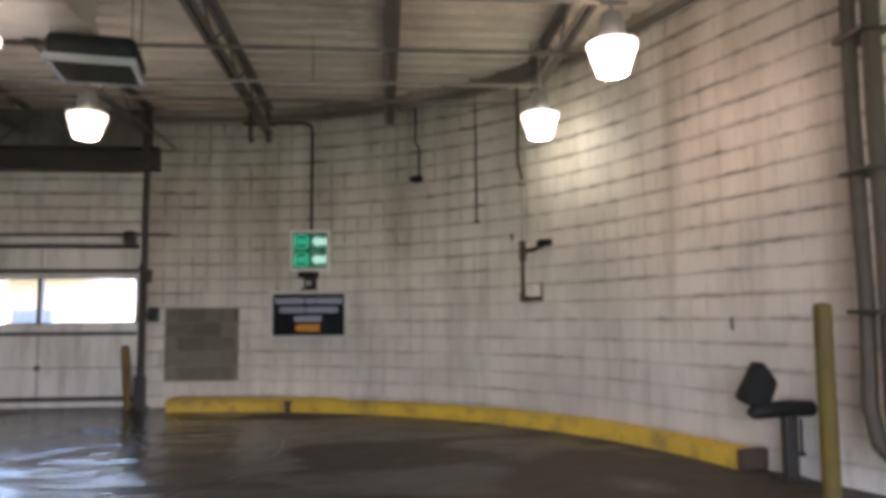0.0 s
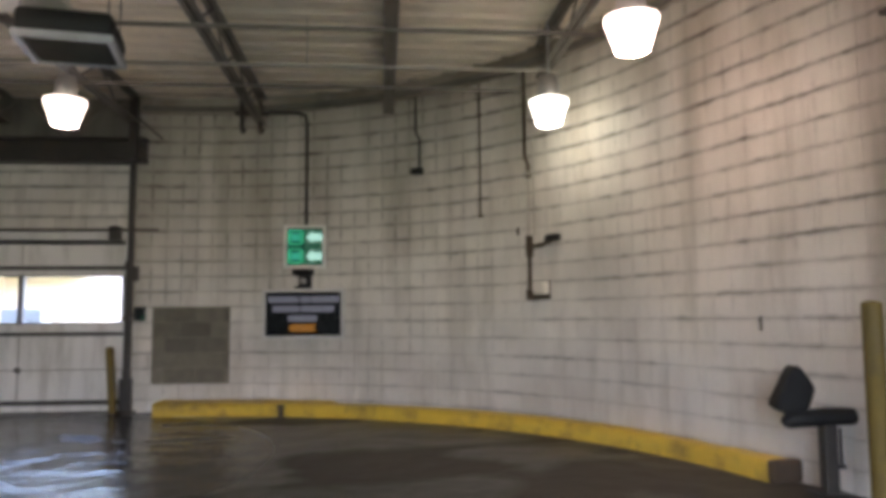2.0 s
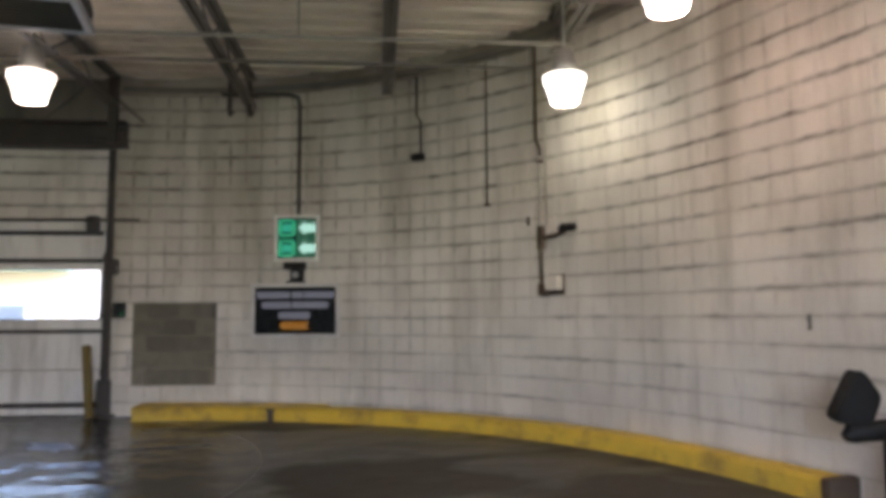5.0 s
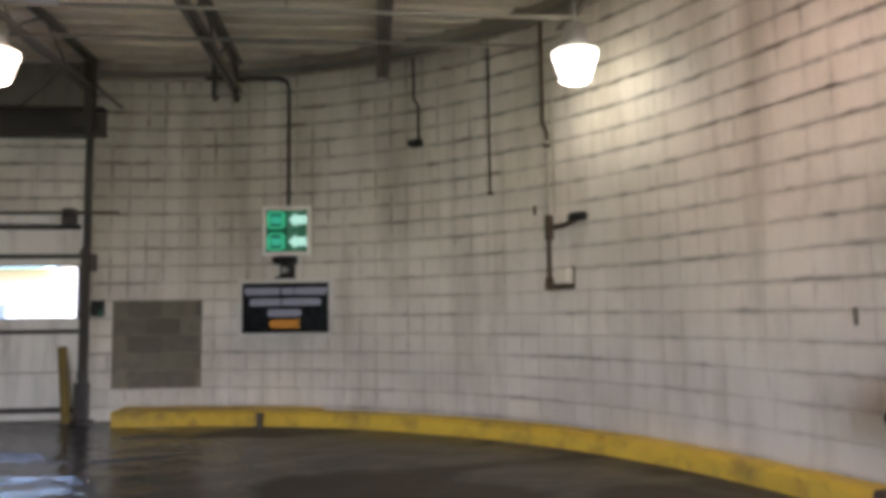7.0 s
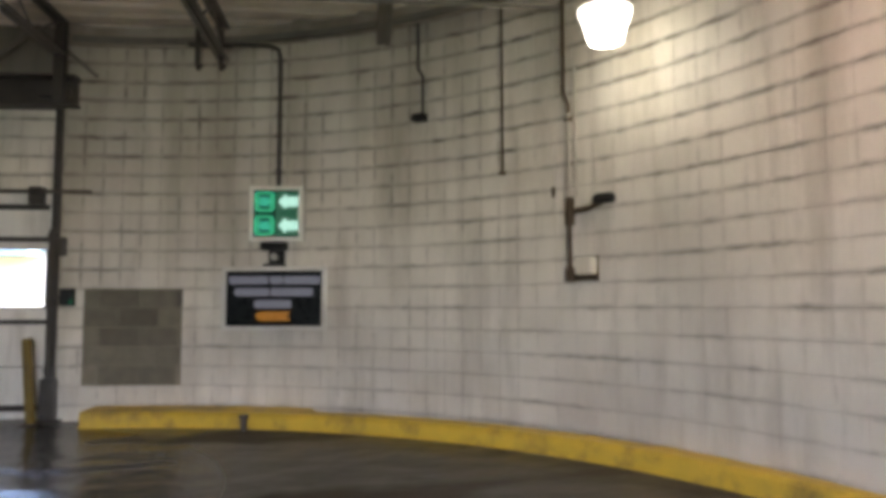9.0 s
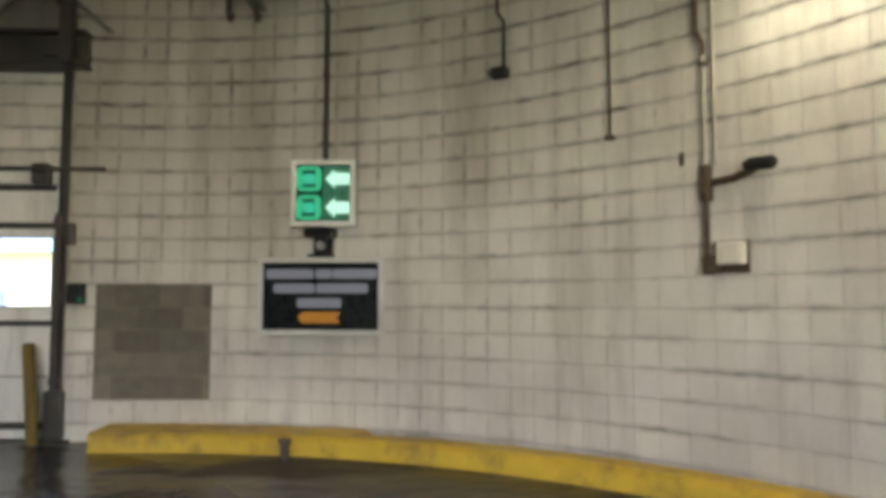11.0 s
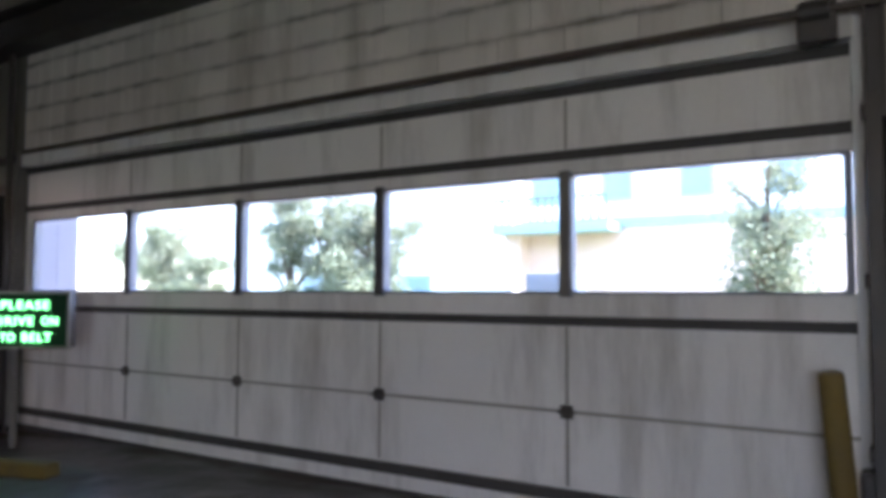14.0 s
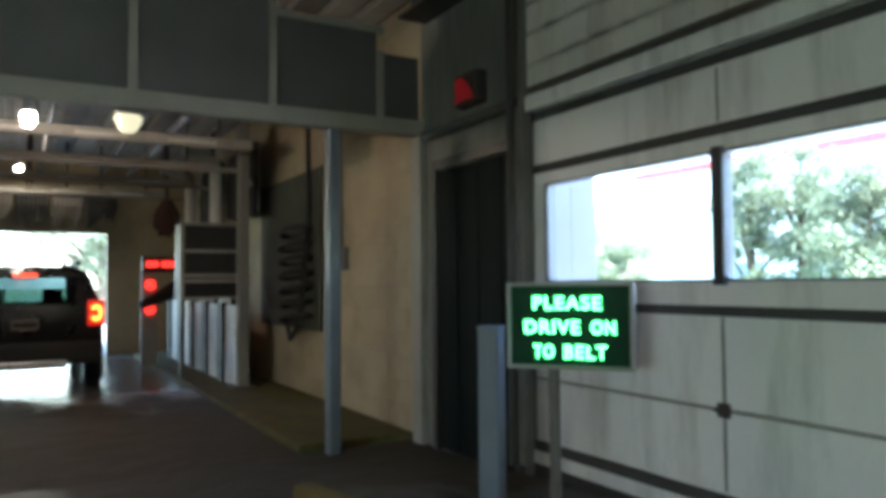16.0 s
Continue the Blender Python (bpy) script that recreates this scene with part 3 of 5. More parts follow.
def kerb_mesh():
    bm = bmesh.new()
    rows = []
    a_start, a_end = radians(91.8), radians(11.5)
    n = 48
    for i in range(n + 1):
        a = a_start + (a_end - a_start) * i / n
        d = Vector((math.cos(a), math.sin(a)))
        f = KERB_C + d * KERB_R
        # back edge: on the wall
        back = f + d * 0.24
        s = wall_s(back.x, back.y)
        wob = 0.006 * noise.noise(Vector((i * 0.7, 0, 0)))
        if s < ARC_LEN:
            w = wall_at(max(s, -0.3))[0]
            if (w - KERB_C).length < (back - KERB_C).length or i < 14:
                back = w
        rows.append([bm.verts.new(v) for v in ((f.x, f.y, 0), (f.x + d.x * 0.012, f.y + d.y * 0.012, KERB_H - 0.03 + wob),
                                               (f.x + d.x * 0.035, f.y + d.y * 0.035, KERB_H + wob), (back.x, back.y, KERB_H + wob), (back.x, back.y, 0))])
    for a, b in zip(rows, rows[1:]):
        for k in range(5):
            bm.faces.new((a[k], a[(k + 1) % 5], b[(k + 1) % 5], b[k]))
    bm.faces.new(rows[0])
    bm.faces.new(rows[-1])
    return bm


kerb = tagged(link_mesh("kerb", kerb_mesh(), YELLOW), "curved concrete kerb painted yellow with dirt and wear", "kerb", kind="structure")
end_a = radians(11.5)
part("kerb_end", boxed((-0.005, -0.09, 0), (0.25, 0.004, 0.168), 0.035, Matrix.Translation((KERB_C.x + KERB_R * math.cos(end_a), KERB_C.y + KERB_R * math.sin(end_a), 0)) @ Matrix.Rotation(end_a, 4, "Z")),
     RUST, kerb, "broken dark concrete end of the kerb")


# ---- the overhead door ----
door = thing("door_1", "closed white sectional overhead door with a row of windows", "door", kind="structure")
EDGES = [-3.478, -4.779, -5.996, -7.223, -8.465, -9.793]
WZ0, WZ1 = 1.185, 1.79


def panel(x0, x1, z0, z1):
    bm = boxed((x0, DOOR_Y, z0 + 0.008), (x1, DOOR_Y + 0.05, z1 - 0.008), 0.006)
    return bm


for z0, z1 in ((0.14, 0.56), (0.56, 1.03), (1.905, 2.24), (2.24, 2.60)):
    part("door_panel", panel(DOOR_L + 0.02, DOOR_R - 0.005, z0, z1), DOOR_PAINT, door)
# window section: rails, stiles and panes
part("window_rail", panel(DOOR_L + 0.02, DOOR_R - 0.005, 1.03, WZ0), DOOR_PAINT, door)
part("window_rail", panel(DOOR_L + 0.02, DOOR_R - 0.005, WZ1, 1.905), DOOR_PAINT, door)
part("window_stile", boxed((DOOR_L + 0.02, DOOR_Y + 0.001, WZ0 - 0.007), (EDGES[5] - 0.02, DOOR_Y + 0.049, WZ1 + 0.007)), DOOR_PAINT, door)
for k in range(5):
    xr, xl = EDGES[k], EDGES[k + 1]
    a, b = xl + 0.035, xr - 0.035
    if k == 0:
        b = xr
    if k == 4:
        a = xl
    # frame of the window with rounded corners: outer and inner outline bridged
    bm = bmesh.new()
    inner, outer = rounded(a, WZ0, b, WZ1, 0.024), rounded(a - 0.03, WZ0 - 0.012, b + 0.03, WZ1 + 0.012, 0.012)
    rings = [[bm.verts.new((x, y, z)) for x, z in o] for o, y in ((outer, DOOR_Y - 0.012), (inner, DOOR_Y - 0.012), (inner, DOOR_Y + 0.05), (outer, DOOR_Y + 0.05))]
    for r0, r1 in zip(rings, rings[1:] + rings[:1]):
        for i in range(len(r0)):
            j = (i + 1) % len(r0)
            bm.faces.new((r0[i], r0[j], r1[j], r1[i]))
    fr = part("window_frame", bm, WINDOW_ALU, door, "dull grey window frame with rounded corners")
    pane = part("pane", boxed((a - 0.01, DOOR_Y + 0.022, WZ0 - 0.01), (b + 0.01, DOOR_Y + 0.027, WZ1 + 0.01)), GLASS, fr, "clear window pane spotted with water")
    pane.visible_shadow = False
for k in range(1, 5):
    bm = boxed((EDGES[k] - 0.034, DOOR_Y - 0.018, WZ0 - 0.03), (EDGES[k] + 0.034, DOOR_Y + 0.05, WZ1 + 0.03), 0.005)
    mu = part("mullion", bm, WINDOW_ALU, door, "grey window mullion with a dark face strip")
    part("face_strip", boxed((EDGES[k] - 0.032, DOOR_Y - 0.024, WZ0 - 0.03), (EDGES[k] + 0.026, DOOR_Y - 0.018, WZ1 + 0.03), 0.002), DOOR_SEAM if k > 1 else STEEL_JOIST, mu, "dark face strip")
    for z in (0.56,):
        hinge = boxed((EDGES[k] - 0.035, DOOR_Y - 0.016, z - 0.035), (EDGES[k] + 0.035, DOOR_Y, z + 0.035), 0.006)
        add_tube(hinge, [(EDGES[k] - 0.045, DOOR_Y - 0.02, z), (EDGES[k] + 0.045, DOOR_Y - 0.02, z)], 0.010, 8)
        part("hinge", hinge, STEEL_DARK, door, "dark greasy steel hinge")
    part("stile", boxed((EDGES[k] - 0.009, DOOR_Y - 0.004, 0.18), (EDGES[k] + 0.009, DOOR_Y + 0.01, 1.0), 0.002), BEAM_GREY, door)
for z, h in ((1.03, 0.050), (1.905, 0.056), (2.25, 0.058)):
    part("section_joint", boxed((DOOR_L + 0.02, DOOR_Y - 0.006, z - h / 2), (DOOR_R, DOOR_Y + 0.03, z + h / 2), 0.003), DOOR_SEAM, door, "dark rubber joint between door sections")
for k in range(1, 5):
    part("upper_stile", boxed((EDGES[k] - 0.008, DOOR_Y - 0.004, 1.94), (EDGES[k] + 0.008, DOOR_Y + 0.01, 2.205), 0.002), BEAM_GREY, door, "thin upright seam of the upper section")
part("section_joint", boxed((DOOR_L + 0.02, DOOR_Y - 0.004, 0.552), (DOOR_R, DOOR_Y + 0.03, 0.568)), BEAM_GREY, door, "thin joint between door sections")
part("bottom_seal", boxed((DOOR_L, DOOR_Y - 0.012, -0.1), (DOOR_R, DOOR_Y + 0.06, 0.165), 0.01), DOOR_SEAM, door, "black rubber bottom seal")
part("bottom_rail", boxed((DOOR_L, DOOR_Y - 0.016, 0.02), (DOOR_R, DOOR_Y - 0.008, 0.10)), DOOR_PAINT, door)
# header bar and lintel over the door
lintel = tagged(link_mesh("trim_door_head", boxed((DOOR_L, 10.83, 2.285), (DOOR_R, 10.86, 2.39), 0.006), DOOR_PAINT), "pale door head plate above the sections", "trim", kind="structure")
shaft = thing("door_shaft", "dark steel torsion shaft with bearing plate over the door", "shaft")
part("shaft", tube([(DOOR_L + 0.1, 10.80, 2.405), (-3.0, 10.77, 2.405)], 0.02), SHAFT_STEEL, shaft)
bm = boxed((-3.64, 10.76, 2.27), (-3.48, 10.84, 2.45), 0.015)
add_tube(bm, [(-3.62, 10.79, 2.405), (-3.51, 10.79, 2.405)], 0.055, 14)
part("bearing_plate", bm, STEEL_DARK, shaft)
jamb = tagged(link_mesh("trim_door_jamb", boxed((-3.44, 10.84, 0), (-3.392, 10.884, HEAD), 0.006), WHITE_FRAME), "white painted door jamb strip", "trim", kind="structure")
jamb = tagged(link_mesh("trim_door_jamb", boxed((-10.04, 10.80, 0), (-9.96, 10.885, HEAD), 0.006), STEEL_JOIST), "grey painted door jamb strip", "trim", kind="structure")

# steel column between the door and the curved wall, with track and junction box
column = thing("steel_column", "dark oily steel column between door and block wall", "column")
bm = boxed((-3.388, 10.76, 0.02), (-3.374, 10.88, 3.45), 0.003)
add_box(bm, (-3.319, 10.76, 0.02), (-3.305, 10.88, 3.45), 0.003)
add_box(bm, (-3.374, 10.80, 0.02), (-3.319, 10.82, 3.45))
part("shaft", bm, STEEL_DARK, column)
part("base_plate", boxed((-3.45, 10.69, 0), (-3.22, 10.90, 0.03), 0.004), STEEL_DARK, column)
part("foot_stiffener", boxed((-3.44, 10.72, 0.03), (-3.27, 10.86, 0.45), 0.02), STEEL_DARK, column, "greasy boxed foot of the column")
part("cap", boxed((-3.55, 10.66, 3.40), (-3.22, 10.90, 3.50), 0.01), STEEL_DARK, column)
track = thing("door_track", "dark steel roller track beside the overhead door", "track")
bm = boxed((-3.385, 10.70, 0.3), (-3.36, 10.76, 2.0), 0.006)
add_box(bm, (-3.385, 10.70, 0.3), (-3.325, 10.713, 2.0), 0.004)
part("rail", bm, STEEL_DARK, track)
part("side_bracket", boxed((-3.31, 10.70, 1.72), (-3.23, 10.80, 1.92), 0.02), STEEL_DARK, track)
for z in (0.5, 1.2, 1.9):
    part("bracket", boxed((-3.40, 10.705, z), (-3.31, 10.765, z + 0.06), 0.004), STEEL_DARK, track)
sensor = thing("door_sensor", "dark door sensor box on the block wall", "sensor")
part("body", boxed((-3.25, 10.66, 1.20), (-3.12, 10.76, 1.38), 0.012), BLACK, sensor)
part("lens", boxed((-3.15, 10.645, 1.22), (-3.11, 10.661, 1.26), 0.004), GREEN_OFF, sensor, "small green lens")
part("arm", tube([(-3.33, 10.72, 1.28), (-3.24, 10.72, 1.28)], 0.02, 8), STEEL_DARK, sensor)

# steel girder along the door wall under the roof
girder = thing("roof_girder", "dark steel girder over the door wall", "girder")
part("lower_flange", boxed((-11.35, 10.60, 3.30), (-3.15, 10.86, 3.325)), STEEL_DARK, girder)
part("upper_flange", boxed((-11.35, 10.60, 3.60), (-3.15, 10.86, 3.625)), STEEL_DARK, girder)
part("web_plate", boxed((-11.35, 10.72, 3.325), (-3.15, 10.74, 3.60)), STEEL_DARK, girder)
x = -11.0
k = 0
while x < -3.4:
    part("web_bar", tube([(x, 10.66, 3.62 if k % 2 else 4.15), (x + 0.62, 10.66, 4.15 if k % 2 else 3.62)], 0.024, 6), STEEL_JOIST, girder)
    x += 0.62
    k += 1
bm = boxed((-3.34, 10.52, 3.32), (-3.24, 10.62, 4.2), 0.004)
part("hanger", bm, STEEL_DARK, girder)
ledger = thing("wall_ledger", "dark steel ledger angle along the top of the curved wall", "ledger")
bm = bmesh.new()
pts = [wall_at(0.05 + i * 0.35) for i in range(40)]
for z0, z1, o in ((4.03, 4.10, 0.04),):
    rr = []
    for p, _, inw in pts:
        q = p + inw * o
        rr.append([bm.verts.new((p.x + inw.x * 0.012, p.y + inw.y * 0.012, z0)), bm.verts.new((q.x, q.y, z0)), bm.verts.new((q.x, q.y, z1)), bm.verts.new((p.x + inw.x * 0.012, p.y + inw.y * 0.012, z1))])
    for a, b in zip(rr, rr[1:]):
        for i in range(4):
            bm.faces.new((a[i], a[(i + 1) % 4], b[(i + 1) % 4], b[i]))
part("angle", bm, STEEL_JOIST, ledger)


# ---- roof joists ----
def joist(x, y0, y1):
    j = thing("roof_joist", "grey open-web steel roof joist under the deck", "joist", Matrix.Translation((x, y0, 0)), "roof joists")
    n = max(2, round((y1 - y0) / 0.6))
    for nm, z in (("bottom_chord", 3.80), ("top_chord", 4.15)):
        bm = boxed((-0.065, 0, z), (-0.012, y1 - y0, z + 0.012))
        add_box(bm, (0.012, 0, z), (0.065, y1 - y0, z + 0.012))
        add_box(bm, (-0.024, 0, z), (-0.012, y1 - y0, z + 0.055))
        add_box(bm, (0.012, 0, z), (0.024, y1 - y0, z + 0.055))
        part(nm, bm, STEEL_JOIST, j)
    for k in range(n):
        a, b = (y1 - y0) * k / n, (y1 - y0) * (k + 1) / n
        part("web_bar", tube([(0, a, 3.82 if k % 2 else 4.16), (0, b, 4.16 if k % 2 else 3.82)], 0.014, 6), STEEL_JOIST, j)
    return j


for x, y1 in ((-9.95, 10.62), (-8.28, 10.62), (-6.61, 10.62), (-4.94, 10.62), (-3.27, 10.5), (-1.62, 10.55), (0.07, 9.9), (1.72, 8.4), (3.4, 4.3), (5.0, 0.0)):
    joist(x, -4.15, y1)
seat = thing("joist_hanger", "dark steel hooks hanging at the joist end by the wall", "hanger")
for x in (-1.86, -1.62):
    part("hook", tube([(x, 10.42, 4.1), (x, 10.42, 3.72), (x + 0.02, 10.38, 3.66), (x + 0.05, 10.36, 3.70)], 0.028, 8), STEEL_DARK, seat)
part("cross_bar", tube([(-1.95, 10.42, 3.92), (-1.5, 10.42, 3.92)], 0.03, 8), STEEL_DARK, seat)
# cross bridging lines below the deck
for y in (2.2, 5.0, 7.05, 8.75):
    b = thing("bridging_bar", "thin grey bridging bar across the joists", "bar", None, "bridging bars")
    x1 = 1.9 if y > 8 else (2.3 if y > 6.5 else 3.2)
    part("bar", tube([(-11.3, y, 3.775), (x1, y, 3.775)], 0.022, 8), STEEL_JOIST, b)


# ---- lamps ----
def bay_lamp(x, y, mat, label, z=3.115):
    la = thing("bay_lamp", label, "ceiling lamp", Matrix.Translation((x, y, z)), "low-bay lamps")
    bm = lathe([(0.0, 0.0), (0.085, 0.003), (0.118, 0.014), (0.132, 0.04), (0.162, 0.14), (0.19, 0.215), (0.193, 0.235), (0.165, 0.255), (0.0, 0.256)], 32)
    part("bowl", bm, mat[0], la, "glowing prismatic glass bowl", smooth=True)
    part("lens", lathe([(0.0, -0.006), (0.085, -0.003), (0.118, 0.008), (0.124, 0.013), (0.0, 0.014)], 32), mat[1], la, "bright round bottom lens of the bowl", smooth=True)
    part("rim", lathe([(0.186, 0.250), (0.197, 0.250), (0.199, 0.268), (0.188, 0.268), (0.186, 0.250)], 32), GALV, la, "metal rim", smooth=True)
    part("ballast_housing", lathe([(0.10, 0.256), (0.112, 0.30), (0.10, 0.44), (0.08, 0.50), (0.03, 0.51)], 24), GALV, la, "ballast housing", smooth=True)
    part("stem", tube([(0, 0, 0.50), (0, 0, 1.08)], 0.014, 8), GALV, la)
    return la


bay_lamp(1.81, 5.70, LAMP_PINK, "lit low-bay lamp with a warm white glass bowl")
bay_lamp(1.66, 7.78, LAMP_GREEN, "lit low-bay lamp with a greenish white glass bowl")
bay_lamp(-3.13, 8.04, LAMP_WARM, "lit low-bay lamp with a warm white glass bowl near the door")
bay_lamp(-3.13, 5.80, LAMP_WARM, "lit low-bay lamp with a warm white glass bowl")
# two more lamps, out of view, added to light the lane
bay_lamp(-8.2, 4.2, LAMP_WARM, "unseen lit low-bay lamp with a warm white glass bowl, added over the lane")
bay_lamp(1.8, 1.2, LAMP_PINK, "unseen lit low-bay lamp with a warm white glass bowl, added over the lane")
for y, x0, x1 in ((5.72, -11.0, 1.95), (7.9, -11.0, 1.8)):
    c = thing("lamp_conduit", "pale conduit run feeding the ceiling lamps", "conduit", None, "lamp conduits")
    part("pipe", tube([(x0, y, 3.72), (x1, y, 3.72)], 0.02, 8), BEAM_GREY, c)
    for k in range(6):
        xx = x0 + 0.8 + k * (x1 - x0 - 1) / 5
        part("hanger", tube([(xx, y, 3.73), (xx, y, 4.2)], 0.006, 6), STEEL_JOIST, c)

# unit heater hanging from the joists
def unit_heater():
    h = thing("unit_heater", "hanging heater with a pale frame and dark louvred face", "heater", pose(-2.48, 6.55, 3.35, 0, 0, 10) @ Matrix.Diagonal((0.86, 0.60, 1, 1)))
    bm = bmesh.new()
    add_box(bm, (-0.42, -0.55, -0.03), (-0.36, 0.55, 0.03), 0.008)
    add_box(bm, (0.36, -0.55, -0.03), (0.42, 0.55, 0.03), 0.008)
    add_box(bm, (-0.36, -0.55, -0.03), (0.36, -0.48, 0.03), 0.008)
    add_box(bm, (-0.36, 0.48, -0.03), (0.36, 0.55, 0.03), 0.008)
    part("frame", bm, HEATER_FRAME, h, "grey metal frame")
    part("casing", boxed((-0.41, -0.54, 0.03), (0.41, 0.54, 0.22), 0.08), BLACK, h, "dark casing")
    part("core", boxed((-0.36, -0.48, 0.005), (0.36, 0.48, 0.028)), BLACK, h)
    for k in range(9):
        y = -0.42 + k * 0.105
        part("louvre", boxed((-0.335, -0.04, -0.004), (0.335, 0.04, 0.004), 0, pose(0, y, -0.008, 30)), STEEL_DARK, h)
    for x in (-0.36, 0.36):
        for y in (-0.45, 0.45):
            part("rod", tube([(x, y, 0.2), (x, y, 0.86)], 0.008, 6), STEEL_JOIST, h)
    return h


unit_heater()
fan = thing("duct_box", "large pale sheet-metal duct box under the roof", "duct", Matrix.Translation((-3.22, 6.12, 3.64)))
part("body", boxed((-0.65, -0.35, 0), (0.75, 0.35, 0.4), 0.02), PALE_PLASTIC, fan)
part("flange", boxed((-0.68, -0.38, -0.02), (0.78, 0.38, 0.02), 0.006), PALE_PLASTIC, fan)
for x in (-0.55, 0.45):
    part("strap", boxed((x, -0.01, 0.38), (x + 0.03, 0.01, 0.6)), GALV, fan)

# ---- on the curved wall: signal, screen, conduits, box ----
def facing(p_left, p_right, z):
    """A pose whose x runs from the left to the right corner, -y towards the room."""
    a, b = Vector(p_left), Vector(p_right)
    d = b - a
    return Matrix.Translation(((a.x + b.x) / 2, (a.y + b.y) / 2, z)) @ Matrix.Rotation(math.atan2(d.y, d.x), 4, "Z"), d.length


def frame_bm(w, h, t, depth, bevel=0.006):
    bm = bmesh.new()
    add_box(bm, (-w / 2, -depth, 0), (-w / 2 + t, 0.0, h), bevel)
    add_box(bm, (w / 2 - t, -depth, 0), (w / 2, 0.0, h), bevel)
    add_box(bm, (-w / 2 + t - 0.002, -depth + 0.001, 0), (w / 2 - t + 0.002, 0.0, t), bevel)
    add_box(bm, (-w / 2 + t - 0.002, -depth + 0.001, h - t), (w / 2 - t + 0.002, 0.0, h), bevel)
    return bm


m, w = facing((-1.281, 10.335), (-0.736, 10.29), 1.854)
signal = thing("lane_signal", "square lane signal box with lit green arrows in a pale frame", "signal", m)
part("housing", boxed((-w / 2 + 0.01, -0.01, 0.01), (w / 2 - 0.01, 0.10, 0.555), 0.015), WHITE_PLASTIC, signal)
part("frame", frame_bm(w, 0.566, 0.042, 0.035), WHITE_PLASTIC, signal, "pale frame")
part("face", boxed((-w / 2 + 0.035, -0.016, 0.035), (w / 2 - 0.035, -0.008, 0.531)), SCREEN, signal, "dark glossy face")
for z in (0.16, 0.405):
    bm = bmesh.new()
    o, i = rounded(-0.225, z - 0.105, -0.015, z + 0.105, 0.05), rounded(-0.175, z - 0.055, -0.065, z + 0.055, 0.025)
    rings = [[bm.verts.new((x, y, zz)) for x, zz in q] for q, y in ((o, -0.017), (o, -0.026), (i, -0.026), (i, -0.017))]
    for r0, r1 in zip(rings, rings[1:]):
        for k in range(len(r0)):
            j = (k + 1) % len(r0)
            bm.faces.new((r0[k], r0[j], r1[j], r1[k]))
    part("ring_lens", bm, GREEN_ON, signal, "green ring lens")
    bm = bmesh.new()
    add_prism(bm, rounded(-0.17, z - 0.045, -0.07, z + 0.045, 0.03), 0.02)
    part("core_lens", bm, CORE_ON, signal, "bluish green lens core")
    for dz in (-0.062, 0.062):
        bm = bmesh.new()
        add_prism(bm, rounded(-0.178, z + dz - 0.011, -0.062, z + dz + 0.011, 0.009, 2), 0.028)
        part("slot", bm, SCREEN, signal, "dark slot in the lens")
for z, up in ((0.405, True), (0.16, False)):
    bm = bmesh.new()
    # arrows pointing to the tunnel side
    add_prism(bm, [(0.02, z), (0.10, z + 0.085), (0.10, z + 0.05), (0.225, z + 0.05), (0.225, z - 0.05), (0.10, z - 0.05), (0.10, z - 0.085)], 0.026)
    part("arrow", bm, ARROW_ON, signal, "bright white-green arrow")
for x in (0.12,):
    part("lens_backing", boxed((-0.005, -0.019, 0.05), (0.235, -0.017, 0.515)), GREEN_OFF, signal, "dim green backing")

m2, w2 = facing((-1.552, 10.404), (-0.488, 10.26), 0.944)
screen = thing("message_screen", "black message screen with dimly lit text lines in a grey frame", "screen", m2)
part("housing", boxed((-w2 / 2 + 0.01, -0.01, 0.01), (w2 / 2 - 0.01, 0.10, 0.642), 0.012), FRAME_GREY, screen)
part("frame", frame_bm(w2, 0.652, 0.046, 0.035), FRAME_GREY, screen, "grey metal frame")
part("display", boxed((-w2 / 2 + 0.042, -0.016, 0.042), (w2 / 2 - 0.042, -0.008, 0.61)), SCREEN, screen, "black glossy display")
for z, spans in ((0.512, ((-0.468, -0.063), (-0.045, 0.092), (0.10, 0.478))), (0.391, ((-0.405, -0.049), (-0.036, 0.401))), (0.269, ((-0.20, 0.179),))):
    for a, b in spans:
        bm = bmesh.new()
        add_prism(bm, rounded(a, z - 0.041, b, z + 0.041, 0.022, 3), 0.019)
        part("text_bar", bm, LED_WHITE, screen, "lit bar of unreadable white text")
for k in range(6):
    a = -0.191 + k * 0.0545
    bm = bmesh.new()
    add_prism(bm, [(a, 0.147), (a + 0.04, 0.194), (a + 0.093, 0.194), (a + 0.053, 0.147), (a + 0.093, 0.10), (a + 0.04, 0.10)], 0.019)
    part("chevron", bm, LED_AMBER, screen, "lit amber chevron pointing to the tunnel")
# bracket between the two
br = thing("signal_bracket", "dark swivel bracket between signal and screen", "bracket", wall_pose(wall_s(-1.02, 10.5), 1.57))
bm = boxed((-0.10, -0.15, 0.0), (0.10, 0.0, 0.06), 0.015)
add_tube(bm, [(0, -0.09, 0.03), (0, -0.09, 0.30)], 0.055, 12)
add_box(bm, (-0.14, -0.15, 0.20), (0.12, 0.0, 0.29), 0.025)
add_box(bm, (-0.085, -0.05, 0.02), (0.085, 0.0, 0.28), 0.012)
part("arm", bm, BLACK, br)
part("knuckle", lathe([(0.0, -0.04), (0.03, -0.03), (0.042, 0), (0.03, 0.03), (0.0, 0.04)], 14, (0.02, -0.135, 0.13)), GALV, br, "grey knuckle", smooth=True)


